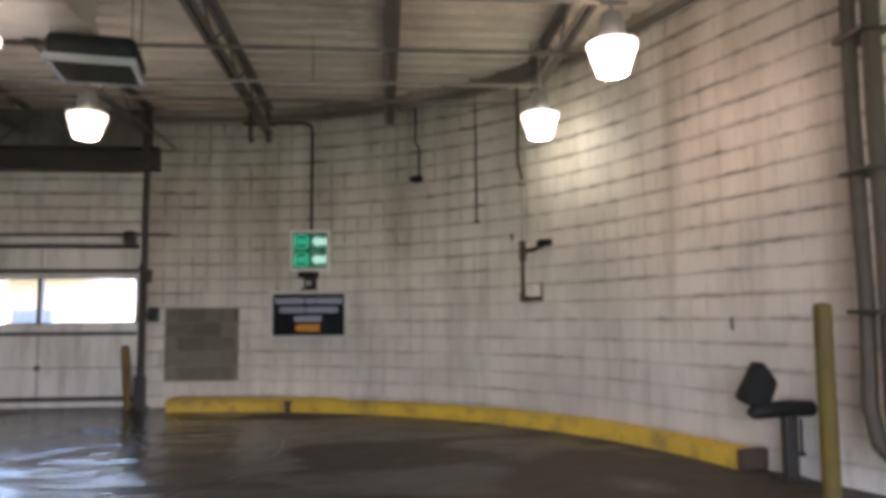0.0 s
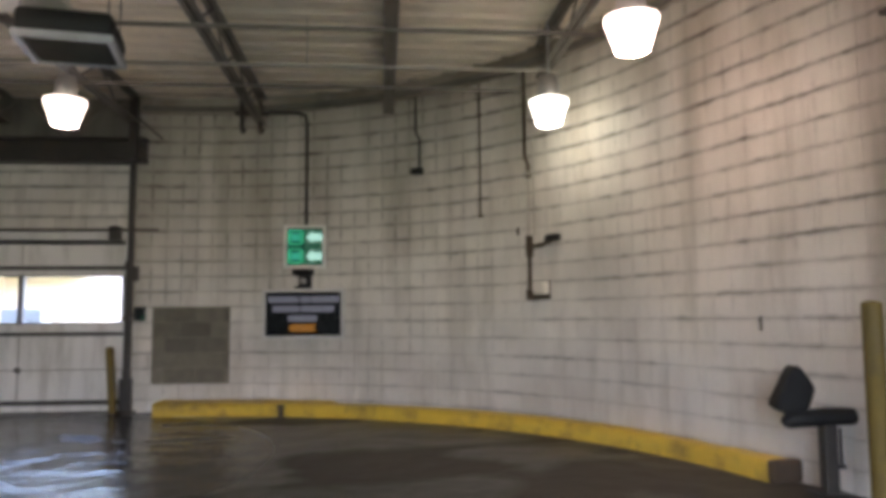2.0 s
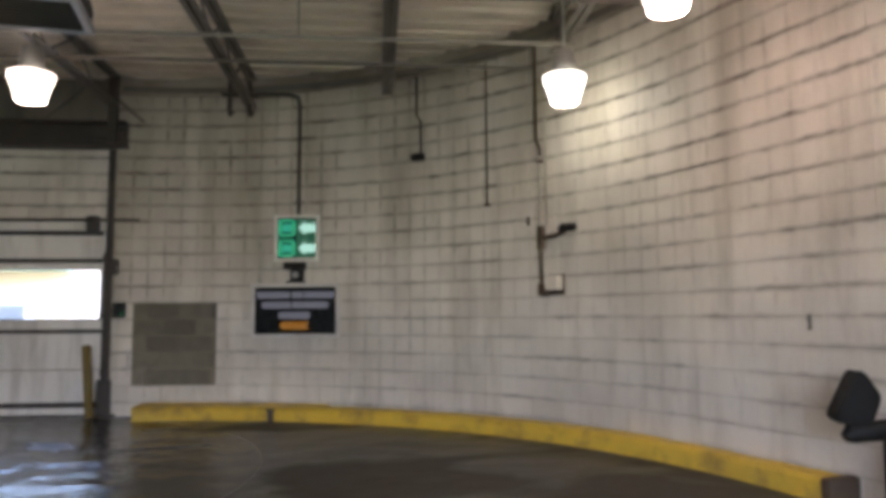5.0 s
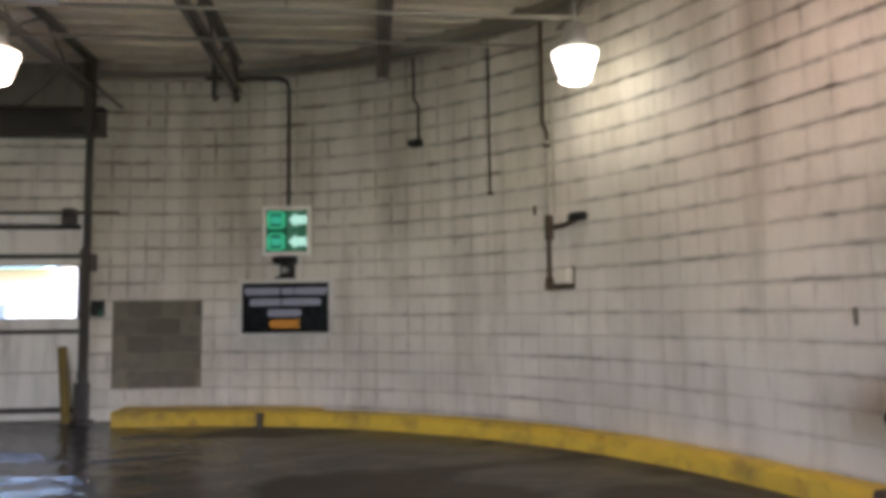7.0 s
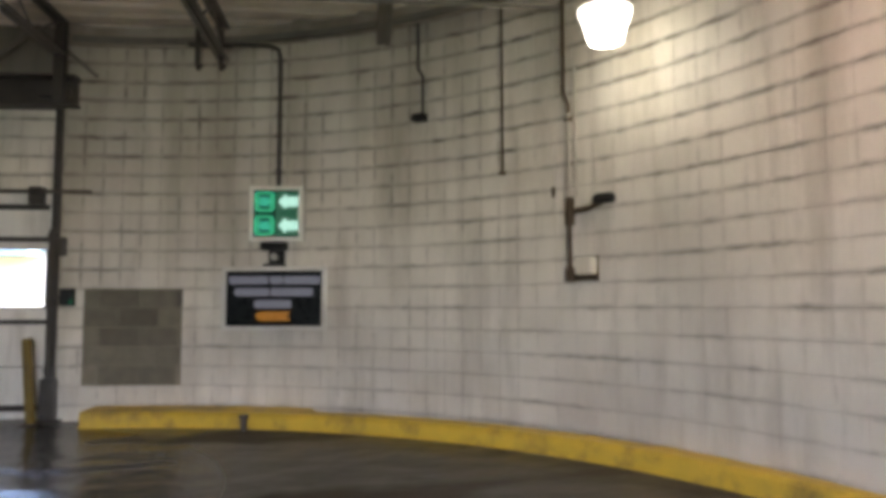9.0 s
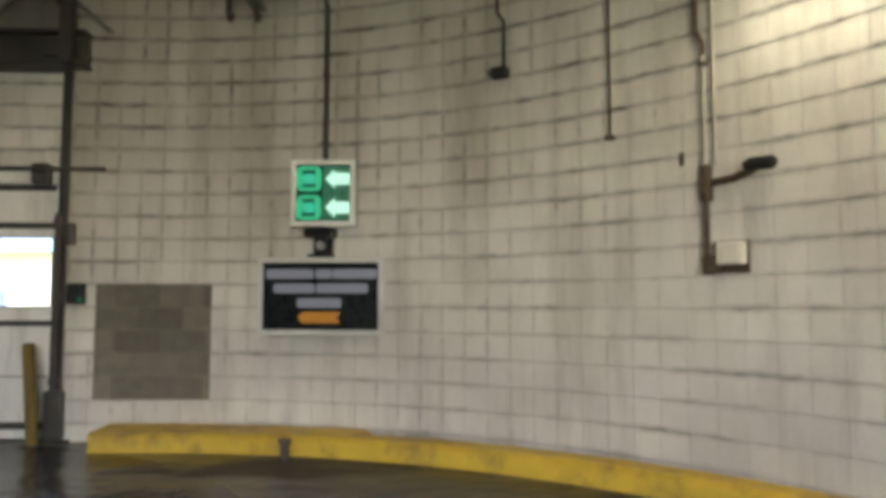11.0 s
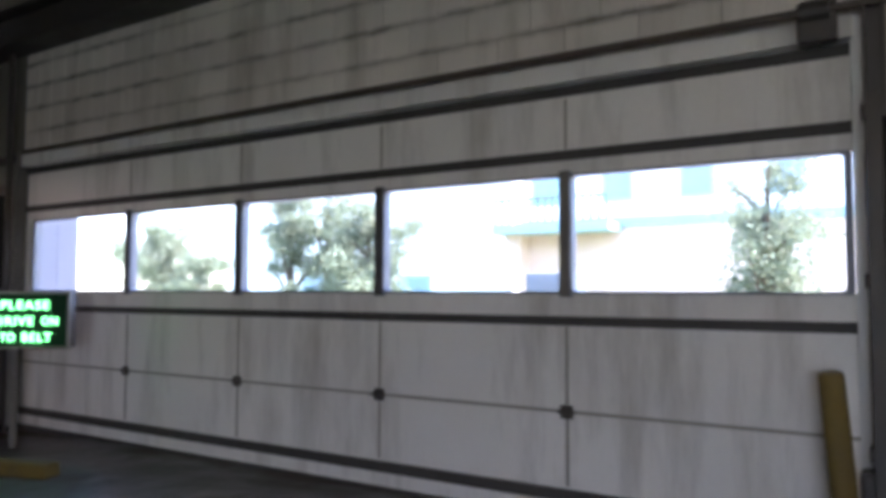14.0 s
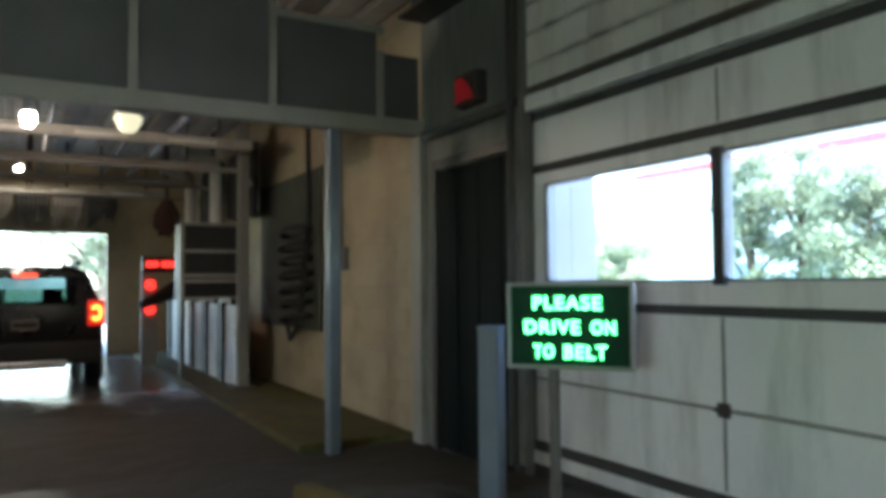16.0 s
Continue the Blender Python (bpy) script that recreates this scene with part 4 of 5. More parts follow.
def conduit(points, r, mat, label, clips=()):
    c = thing("conduit", label, "conduit")
    part("pipe", tube(points, r, 8), mat, c)
    for p in clips:
        part("clip", boxed((p[0] - 0.03, p[1] - 0.035, p[2]), (p[0] + 0.03, p[1] + 0.02, p[2] + 0.025), 0.004), mat, c)
    return c


def on_wall(s, off):
    p, _, inw = wall_at(s)
    return (p + inw * off)


s_sig = wall_s(-1.01, 10.5)
q = on_wall(s_sig, 0.03)
conduit([(q.x, q.y, 2.42), (q.x, q.y, 3.82), (q.x - 0.02, q.y - 0.01, 3.92), (q.x - 0.12, q.y - 0.03, 3.95), (q.x - 0.5, q.y - 0.02, 3.95)], 0.024, STEEL_DARK,
        "dark conduit dropping to the signal box", [(q.x, q.y, z) for z in (2.6, 3.2)])
# drop with small lamp head
s_h = wall_s(0.45, 9.75)
q = on_wall(s_h, 0.03)
q2 = on_wall(s_h - 0.03, 0.035)
conduit([(q.x, q.y, 3.08), (q.x, q.y, 3.45), (q2.x - 0.02, q2.y, 3.52), (q2.x - 0.02, q2.y, 3.98)], 0.015, STEEL_DARK, "dark conduit drop on the block wall")
head = thing("wall_sensor", "small dark sensor head on a conduit end", "sensor", wall_pose(s_h, 3.02, 0.03))
part("body", boxed((-0.09, -0.07, -0.03), (0.04, 0.03, 0.05), 0.015), BLACK, head)
part("lens", boxed((-0.10, -0.08, -0.015), (-0.06, -0.05, 0.025), 0.008), STEEL_DARK, head)
s_c = wall_s(1.12, 9.18)
q = on_wall(s_c, 0.02)
conduit([(q.x, q.y, 2.40), (q.x, q.y, 3.98)], 0.0115, RUST, "thin rusty conduit on the block wall", [(q.x, q.y, 2.38)])
# conduit to the pale junction box
s_b = wall_s(1.59, 8.65)
q = on_wall(s_b, 0.03)
drop = conduit([(q.x, q.y, 2.82), (q.x, q.y, 2.90), (q.x - 0.03, q.y + 0.03, 3.0), (q.x - 0.03, q.y + 0.03, 3.98)], 0.019, RUST, "rusty conduit, painted over lower down, running to the junction box",
               [(q.x, q.y, z) for z in (1.9, 2.75)])
part("painted_pipe", tube([(q.x, q.y, 2.08), (q.x, q.y, 2.82)], 0.015, 8), PAINTED_PIPE, drop, "length of conduit painted like the wall")
part("lower_pipe", tube([(q.x, q.y, 1.44), (q.x, q.y, 2.08)], 0.021, 8), RUST, drop)
q = on_wall(s_b + 0.07, 0.025)
conduit([(q.x, q.y, 2.1), (q.x, q.y, 3.2)], 0.012, PAINTED_PIPE, "thin pale conduit beside the rusty one")
jb = thing("junction_box", "pale dirty junction box on the block wall", "junction box", wall_pose(s_b + 0.19, 1.44, 0.0))
part("body", boxed((-0.10, -0.09, 0.005), (0.072, 0.0, 0.15), 0.014), BOX_PAINT, jb)
part("cover", boxed((-0.09, -0.10, 0.015), (0.062, -0.09, 0.14), 0.006), BOX_PAINT, jb)
part("back_plate", boxed((-0.15, -0.02, -0.045), (0.083, 0.0, 0.16), 0.004), RUST, jb, "rusty back plate")
part("gland", boxed((-0.21, -0.08, -0.05), (-0.10, -0.01, 0.07), 0.02), RUST, jb, "rusty gland at the box corner")
part("clamp", boxed((-0.22, -0.06, 0.42), (-0.155, -0.0, 0.66), 0.014), RUST, jb, "rusty clamp on the pipe above")
sp = thing("spray_nozzle", "dark spray nozzle on a rusty wall arm", "nozzle", wall_pose(s_b + 0.05, 2.0, 0.0))
part("arm", tube([(0, -0.03, -0.02), (0.15, -0.05, -0.015), (0.30, -0.08, 0.02)], 0.026, 8), RUST, sp)
part("head", tube([(0.26, -0.12, 0.035), (0.30, -0.12, 0.045), (0.43, -0.12, 0.04), (0.45, -0.12, 0.035)], [0.03, 0.042, 0.042, 0.025], 12), BLACK, sp)
cl = thing("pipe_clip", "small rusty pipe clip fixed to the block wall", "clip", wall_pose(5.403, 2.12, 0.0))
part("plate", boxed((-0.016, -0.014, 0), (0.016, 0.0, 0.09), 0.004), RUST, cl)
part("bolt", boxed((-0.011, -0.032, 0.04), (0.011, -0.018, 0.062), 0.004), STEEL_DARK, cl)
bk = thing("wall_bracket", "small rusty bracket fixed to the block wall", "bracket", wall_pose(ARC_LEN + 1.1, 1.08, 0.0))
part("plate", boxed((-0.012, -0.015, 0), (0.012, 0.0, 0.11), 0.004), STEEL_JOIST, bk)
part("bolt", boxed((-0.010, -0.028, 0.07), (0.010, -0.015, 0.09), 0.004), STEEL_JOIST, bk)
stub = thing("floor_stub", "short dark pipe stub standing before the kerb", "pipe stub", Matrix.Translation((-1.24, 9.93, 0)))
part("pipe", lathe([(0.035, 0), (0.035, 0.13), (0.05, 0.135), (0.05, 0.16), (0.0, 0.165)], 14), STEEL_DARK, stub)


# ---- bollards, sensor stand, hose drop ----
def bollard(x, y, h, r, lean, label):
    b = thing("bollard", label, "bollard", pose(x, y, 0, 0, lean, 0))
    part("pipe", lathe([(r, -0.01), (r, h - 0.03), (r * 0.95, h - 0.01), (r * 0.6, h), (0.0, h + 0.005)], 20), YELLOW_PIPE, b, smooth=True)
    part("collar", lathe([(r + 0.05, 0), (r + 0.045, 0.012), (r + 0.002, 0.014)], 20), CONCRETE_DARK, b)
    return b


bollard(-3.46, 10.62, 0.87, 0.05, -4.5, "leaning worn yellow pipe bollard by the door")
bollard(2.79, 4.62, 1.27, 0.056, 0, "tall worn yellow pipe bollard beside the wall")

st = thing("sensor_stand", "dark sensor head on a horizontal arm and pedestal behind the kerb", "sensor stand", Matrix.Translation((2.97, 5.42, 0)))
part("pedestal", boxed((-0.045, -0.045, 0), (0.045, 0.045, 0.46), 0.01), STEEL_DARK, st, "dark square pedestal")
part("foot", boxed((-0.11, -0.11, 0), (0.11, 0.11, 0.02), 0.004), STEEL_DARK, st)
part("side_rod", tube([(0.09, 0, 0.18), (0.09, 0, 0.44)], 0.012, 8), STEEL_DARK, st)
part("side_rod_foot", boxed((0.03, -0.02, 0.17), (0.11, 0.02, 0.2), 0.004), STEEL_DARK, st)
bm = bmesh.new()
add_tube(bm, [(-0.30, 0, 0.47), (-0.26, 0, 0.50), (0.0, 0, 0.515), (0.24, -0.02, 0.515), (0.26, -0.02, 0.51)], [0.03, 0.06, 0.062, 0.055, 0.03], 14)
part("arm", bm, BLACK, st, "thick black arm", smooth=True)
bm = bmesh.new()
add_prism(bm, [(-0.38, 0.61), (-0.37, 0.58), (-0.30, 0.545), (-0.15, 0.57), (-0.10, 0.70), (-0.11, 0.73), (-0.20, 0.855), (-0.24, 0.86)], 0.13)
bmesh.ops.bevel(bm, geom=list(bm.edges), offset=0.012, segments=2, affect="EDGES")
bmesh.ops.translate(bm, vec=(0, 0.065, 0), verts=bm.verts)
part("sensor_head", bm, BLACK, st, "tilted black sensor head")
part("neck", tube([(-0.25, 0, 0.50), (-0.24, -0.01, 0.60)], 0.035, 10), BLACK, st)

hs = thing("hose_drop", "bundle of black hoses hanging down the wall to a loop", "hose")
for dx, dy, r in ((0.0, 0.0, 0.05), (0.04, -0.17, 0.06)):
    part("hose", tube([(3.08 + dx, 4.62 + dy, 3.98), (3.07 + dx, 4.62 + dy, 2.5), (3.09 + dx, 4.62 + dy, 1.2), (3.06 + dx, 4.60 + dy, 0.62), (3.04 + dx, 4.50 + dy, 0.40),
                       (3.04 + dx, 4.36 + dy, 0.32), (3.05 + dx, 4.22 + dy, 0.42), (3.09 + dx, 4.16 + dy, 0.7), (3.12 + dx, 4.16 + dy, 1.2)], r, 10), HOSE, hs, smooth=True)
part("support_pipe", tube([(3.13, 4.53, 0.5), (3.13, 4.53, 3.98)], 0.022, 8), GALV, hs, "pale pipe between the hoses")
for z in (1.2, 2.1, 3.0, 3.7):
    part("tie", boxed((3.0, 4.38, z), (3.22, 4.70, z + 0.03), 0.008), STEEL_DARK, hs)


# ---- belt sign beside the tunnel ----
m, w = facing((-9.258, 10.198), (-8.749, 10.597), 0.735)
belt = thing("belt_sign", "green lit LED sign on a stand telling drivers to enter", "LED sign", m)
H_SIGN = 0.44
part("housing", boxed((-w / 2 + 0.008, -0.01, 0.008), (w / 2 - 0.008, 0.12, H_SIGN - 0.008), 0.012), STEEL_JOIST, belt)
part("frame", frame_bm(w, H_SIGN, 0.02, 0.035, 0.004), BEAM_GREY, belt, "grey metal frame")
part("display", boxed((-w / 2 + 0.02, -0.016, 0.02), (w / 2 - 0.02, -0.008, H_SIGN - 0.02)), GREEN_HALO, belt, "dark display with the green halo of its letters painted in")


def lettering(words, wide, size, x, z, mat, parent, label):
    cu = bpy.data.curves.new("lettering", "FONT")
    cu.body, cu.size, cu.align_x, cu.align_y, cu.extrude, cu.offset = words, 0.12, "LEFT", "BOTTOM", 0.002, 0.002
    cu.space_character = 1.15
    tmp = new("lettering", cu)
    bpy.context.view_layer.update()
    me = bpy.data.meshes.new_from_object(tmp.evaluated_get(bpy.context.evaluated_depsgraph_get()))
    bpy.data.objects.remove(tmp)
    co = np.array([v.co for v in me.vertices])
    lo, hi = co.min(0), co.max(0)
    me.transform(pose(x, -0.020, z, 90) @ Matrix.Diagonal((wide / (hi[0] - lo[0]), size / (hi[1] - lo[1]), 1, 1)) @ Matrix.Translation((-(lo[0] + hi[0]) / 2, -(lo[1] + hi[1]) / 2, 0)))
    me.materials.clear()
    me.materials.append(mat)
    ob = new("lettering", me)
    ob.parent = parent
    return tagged(ob, label)


for words, z, x, wide in (("PLEASE", 0.335, -0.01, 0.36), ("DRIVE", 0.213, -0.088, 0.295), ("ON", 0.213, 0.172, 0.122), ("TO", 0.089, -0.132, 0.11), ("BELT", 0.089, 0.082, 0.222)):
    lettering(words, wide * 0.97, 0.068, x, z, LED_GREEN, belt, "lit green words " + words)
part("stand", tube([(-0.10, 0.06, -0.80), (-0.10, 0.06, 0.02)], 0.03, 10), STEEL_JOIST, belt, "dark stand pipe")
part("stand_foot", boxed((-0.22, -0.06, -0.81), (0.02, 0.18, -0.79), 0.004), STEEL_DARK, belt)
post = thing("square_post", "blue-grey square steel post beside the LED sign", "post", pose(-9.46, 10.22, -0.05, 0, 0, 38))
part("shaft", boxed((-0.06, -0.06, 0), (0.06, 0.06, 0.98), 0.008), BLUE_GREY, post)
part("cap", boxed((-0.064, -0.064, 0.975), (0.064, 0.064, 0.99), 0.004), BLUE_GREY, post)

# yellow guide kerb leading to the tunnel
def guide_kerb():
    bm = bmesh.new()
    pts = [Vector(p) for p in ((-7.9, 9.98, 0), (-8.4, 9.82, 0), (-9.0, 9.65, -0.02), (-9.6, 9.54, -0.05), (-10.35, 9.46, -0.09))]
    rows = []
    for i, p in enumerate(pts):
        d = (pts[min(i + 1, len(pts) - 1)] - pts[max(i - 1, 0)]).normalized()
        n = Vector((d.y, -d.x, 0))
        rows.append([bm.verts.new(p + n * a + Vector((0, 0, b))) for a, b in ((-0.07, 0), (-0.06, 0.07), (-0.045, 0.085), (0.045, 0.085), (0.06, 0.07), (0.07, 0))])
    for a, b in zip(rows, rows[1:]):
        for k in range(6):
            bm.faces.new((a[k], a[(k + 1) % 6], b[(k + 1) % 6], b[k]))
    bm.faces.new(rows[0])
    bm.faces.new(rows[-1])
    return bm


tagged(link_mesh("kerb_guide", guide_kerb(), YELLOW_PIPE), "low yellow painted guide kerb leading into the tunnel", "kerb", kind="structure")

# black strip curtain doorway and exit sign on the wall past the door
cd = thing("side_doorway", "black curtained side doorway in the grimy wall", "doorway")
for k in range(7):
    x = -11.14 + k * 0.147
    bm = bmesh.new()
    add_box(bm, (x, 10.835 - 0.006 * (k % 2), -0.1), (x + 0.155, 10.845 - 0.006 * (k % 2), 2.05), 0.003)
    part("strip", bm, CURTAIN, cd)
bm = boxed((-11.22, 10.82, -0.12), (-11.15, 10.86, 2.14), 0.006)
add_box(bm, (-10.11, 10.82, -0.1), (-10.04, 10.86, 2.14), 0.006)
add_box(bm, (-11.15, 10.82, 2.06), (-10.11, 10.86, 2.14), 0.006)
part("frame", bm, STEEL_DARK, cd)
sb = thing("sloped_pipe", "dark pipe running along the wall above the doorway", "pipe")
part("pipe", tube([(-11.3, 10.80, 2.36), (-10.0, 10.80, 2.36)], 0.035, 8), STEEL_DARK, sb)
cp = thing("corner_pipe", "dark vertical pipe beside the door jamb", "pipe")
part("pipe", tube([(-10.03, 10.76, 0), (-10.03, 10.76, 3.3)], 0.028, 8), STEEL_DARK, cp)
ex = thing("exit_sign", "small red glowing exit sign box on the wall", "exit sign", Matrix.Translation((-10.60, 10.80, 2.46)))
part("body", boxed((-0.15, -0.035, 0), (0.15, 0.06, 0.235), 0.012), STEEL_DARK, ex)
bm = bmesh.new()
add_prism(bm, [(-0.135, 0.025), (-0.135, 0.19), (-0.10, 0.215), (-0.04, 0.21), (0.06, 0.13), (0.12, 0.035), (0.0, 0.04)], 0.006)
bmesh.ops.translate(bm, vec=(0, -0.034, 0), verts=bm.verts)
part("face", bm, EXIT_RED, ex, "dull red lit face")

# ---- tunnel portal ----
PX = -11.45
portal = thing("tunnel_portal", "pale steel beam frame with dark infill panels over the tunnel entrance", "portal")
part("beam", boxed((PX - 0.06, 4.9, 2.375), (PX + 0.06, 10.86, 2.505), 0.012), BEAM_GREY, portal, "pale painted beam")
MULLION_TOP = {6.7: 3.22, 7.66: 3.22, 8.63: 4.2, 9.6: 4.2, 10.48: 3.05}
for y, top in MULLION_TOP.items():
    part("mullion", boxed((PX - 0.03, y - 0.03, 2.505), (PX + 0.03, y + 0.03, top), 0.005), BEAM_GREY, portal)
part("top_rail", boxed((PX - 0.03, 9.63, 3.19), (PX + 0.03, 10.51, 3.24), 0.005), BEAM_GREY, portal)
ys = [5.7, 6.7, 7.66, 8.63, 9.6, 10.48, 10.86]
for a, b in zip(ys, ys[1:]):
    top = 4.2 if b <= 9.61 else (3.19 if b < 10.6 else 3.03)
    part("panel", boxed((PX - 0.008, a + 0.03, 2.505), (PX + 0.008, b - 0.03, top)), DARK_PANEL, portal, "dark dirty infill panel")
part("post", boxed((PX - 0.06, 10.03, TUNNEL_Z), (PX + 0.06, 10.12, 2.375), 0.01), BLUE_GREY, portal, "grey square post")
part("post", boxed((PX - 0.06, 5.55, TUNNEL_Z), (PX + 0.06, 5.67, 2.375), 0.01), BEAM_GREY, portal)
part("edge_trim", boxed((PX - 0.08, 10.80, TUNNEL_Z), (PX + 0.08, 10.86, 2.375), 0.008), BEAM_GREY, portal, "pale edge trim")

# ---- wash tunnel beyond ----
wall_tunnel = solid_wall("wall_tunnel_north", (-21.4, 10.86, -0.3), (-11.45, 11.06, 4.3), BEIGE_BLOCK, "beige painted wall inside the wash tunnel")
solid_wall("wall_tunnel_south", (-21.4, 5.2, -0.3), (-11.6, 5.4, 4.3), BEIGE_BLOCK, "beige painted far wall inside the wash tunnel")
tagged(link_mesh("ceiling_tunnel", deck_mesh(-21.4, -11.4, 5.2, 11.1, 3.55), PLASTER), "grimy ribbed deck over the wash tunnel", "ceiling", kind="structure")
solid_wall("wall_exit_right", (-21.5, 9.44, -0.3), (-21.3, 11.0, 4.3), BEIGE_BLOCK, "beige wall beside the tunnel exit")
solid_wall("wall_exit_left", (-21.5, 5.2, -0.3), (-21.3, 6.3, 4.3), BEIGE_BLOCK, "beige wall on the far side of the tunnel exit")
solid_wall("wall_exit_head", (-21.5, 6.3, 2.14), (-21.3, 9.44, 4.3), BEIGE_BLOCK, "dirty wall over the tunnel exit")
tagged(link_mesh("kerb_tunnel", boxed((-20.9, 9.86, -0.3), (-11.6, 10.86, -0.06), 0.03), MOSS), "low mossy brown ledge along the tunnel wall", "kerb", kind="structure")
for x in (-14.4, -16.2, -18.0, -19.8):
    cb = thing("tunnel_crossbeam", "beige steel crossbeam over the wash tunnel", "beam", Matrix.Translation((x, 5.4, 0)), "tunnel crossbeams")
    part("beam", boxed((-0.05, 0, 2.68), (0.05, 4.85, 2.79), 0.008), PLASTER, cb)
    # short pale lengths stand for the glints on the spray pipes
    for y in (0.6, 1.5, 2.4, 3.3, 4.2):
        part("nozzle", tube([(0.07, y - 0.25, 2.72), (0.07, y + 0.25, 2.72)], 0.022, 8), PALE_PLASTIC, cb, "spray nozzle pipe, its glints put in as pale colour")
    for y in (0.9, 2.7, 4.5):
        part("hanger_rod", tube([(0, y, 2.8), (0, y, 3.57)], 0.014, 6), STEEL_DARK, cb)
for k, (y, z) in enumerate(((9.6, 3.05), (9.25, 3.15), (7.2, 3.1), (6.6, 3.0), (8.3, 3.2))):
    tp = thing("spray_pipe", "grimy pipe running along under the tunnel roof", "pipe", None, "tunnel pipes")
    part("pipe", tube([(-20.8, y, z), (-12.2, y, z)], 0.03 if k % 2 else 0.045, 8), STEEL_DARK, tp)
for x in (-15.3, -17.1, -18.9):
    sa = thing("spray_arch", "pale spray pipe arch across the wash tunnel", "spray arch", Matrix.Translation((x, 0, 0)), "spray arches")
    part("pipe", tube([(0, 5.9, 0.0), (0, 5.9, 2.4), (0, 6.1, 2.58), (0, 10.3, 2.58), (0, 10.42, 2.54), (0, 10.5, 2.4)], 0.03, 8), BEAM_GREY, sa)
# hanging cloth at the exit
for k in range(6):
    cl = thing("wash_mitter", "dark wet cloth strips bunched under the tunnel roof", "wash cloth", Matrix.Translation((-19.9, 6.6 + k * 0.52, 0)), "hanging cloths")
    random.seed(40 + k)
    for i in range(7):
        bm = bmesh.new()
        y = -0.2 + i * 0.065
        add_tube(bm, [(0, y, 2.75), (0.03, y + 0.02, 2.5), (random.uniform(-.05, .05), y + random.uniform(-.04, .04), random.uniform(2.15, 2.35))], [0.05, 0.06, 0.03], 7)
        part("strip", bm, RUBBER if k % 2 else STEEL_JOIST, cl)
    part("hanging_bar", tube([(0, 0, 2.7), (0, 0, 3.56)], 0.02, 6), STEEL_DARK, cl)
    part("cross_bar", tube([(0, -0.26, 2.76), (0, 0.26, 2.76)], 0.03, 8), STEEL_DARK, cl)

# side guard of white boards with dark strips
for k in range(5):
    x = -15.15 - k * 0.92
    g = thing("guard_board", "white splash board with a dark upright strip", "splash board", Matrix.Translation((x, 10.28, -0.06)), "splash boards")
    part("board", boxed((-0.60, 0, 0.0), (0.0, 0.03, 0.98), 0.006), SPLASH, g)
    part("strip", boxed((-0.90, -0.03, 0.0), (-0.60, 0.05, 1.0), 0.01), BLACK, g, "black strip")
cab = thing("control_cabinet", "grey cabinet frame with dark panes above the splash boards", "cabinet", pose(-16.0, 10.16, 0.98, 0, 0, 90))
part("body", boxed((-0.37, 0.0, 0.0), (0.37, 0.45, 0.99), 0.01), STEEL_JOIST, cab)
bm = bmesh.new()
for x in (-0.38, 0.33):
    add_box(bm, (x, -0.03, 0), (x + 0.05, 0, 1.0), 0.004)
for z in (0.0, 0.22, 0.30, 0.61, 0.96):
    add_box(bm, (-0.33, -0.028, z), (0.33, 0, z + 0.04), 0.004)
part("frame", bm, PLASTER, cab, "grimy beige frame")
for z0, z1 in ((0.04, 0.22), (0.34, 0.61), (0.65, 0.96)):
    part("pane", boxed((-0.33, -0.014, z0), (0.33, -0.004, z1)), CAB_PANE, cab, "dark pane")
part("leg", boxed((-0.35, 0.1, -1.0), (-0.30, 0.15, 0.0)), STEEL_DARK, cab)
part("leg", boxed((0.30, 0.1, -1.0), (0.35, 0.15, 0.0)), STEEL_DARK, cab)
for x in (-16.5, -18.2):
    up = thing("tunnel_upright", "pale upright tube above the cabinet", "upright", None, "tunnel uprights")
    part("tube", tube([(x, 10.34, 1.95), (x, 10.34, 2.72), (x, 10.30, 2.84), (x, 10.18, 2.93), (x, 9.9, 2.97)], 0.085, 12), PALE_PLASTIC, up, smooth=True)
    part("flange", lathe([(0.13, 0), (0.13, 0.03), (0.09, 0.035)], 14, (x, 10.34, 1.95)), BEAM_GREY, up)
    part("foot_pipe", tube([(x, 10.34, -0.06), (x, 10.34, 1.95)], 0.04, 8), STEEL_DARK, up)
up = thing("tunnel_upright", "grimy full-height steel upright", "upright", None, "tunnel uprights")
part("tube", boxed((-15.24, 10.30, -0.06), (-15.08, 10.42, 3.5), 0.01), GRIMY_OR_SHADED, up)
part("base_plate", boxed((-15.34, 10.2, -0.06), (-14.97, 10.48, -0.04), 0.004), STEEL_DARK, up)
part("cap_plate", boxed((-15.32, 10.22, 3.48), (-14.99, 10.46, 3.52), 0.004), STEEL_DARK, up)
# dark side brushes behind the tubes
for x in (-17.95, -16.1):
    sbr = thing("side_brush", "dark wet side brush of hanging foam strips", "wash brush", Matrix.Translation((x, 10.62, 0)), "side brushes")
    random.seed(int(-x * 10))
    for k in range(9):
        dx = -0.5 + k * 0.125
        part("strip", tube([(dx, 0, 2.95), (dx + random.uniform(-.03, .03), -0.03, 2.5), (dx + random.uniform(-.06, .06), random.uniform(-.08, .02), random.uniform(1.95, 2.1))], [0.06, 0.085, 0.05], 7), RUBBER, sbr)
    part("spindle", tube([(-0.56, 0, 2.97), (0.56, 0, 2.97)], 0.05, 10), STEEL_DARK, sbr)
    part("hanger", tube([(0, 0, 2.97), (0, 0, 3.57)], 0.03, 8), STEEL_DARK, sbr)
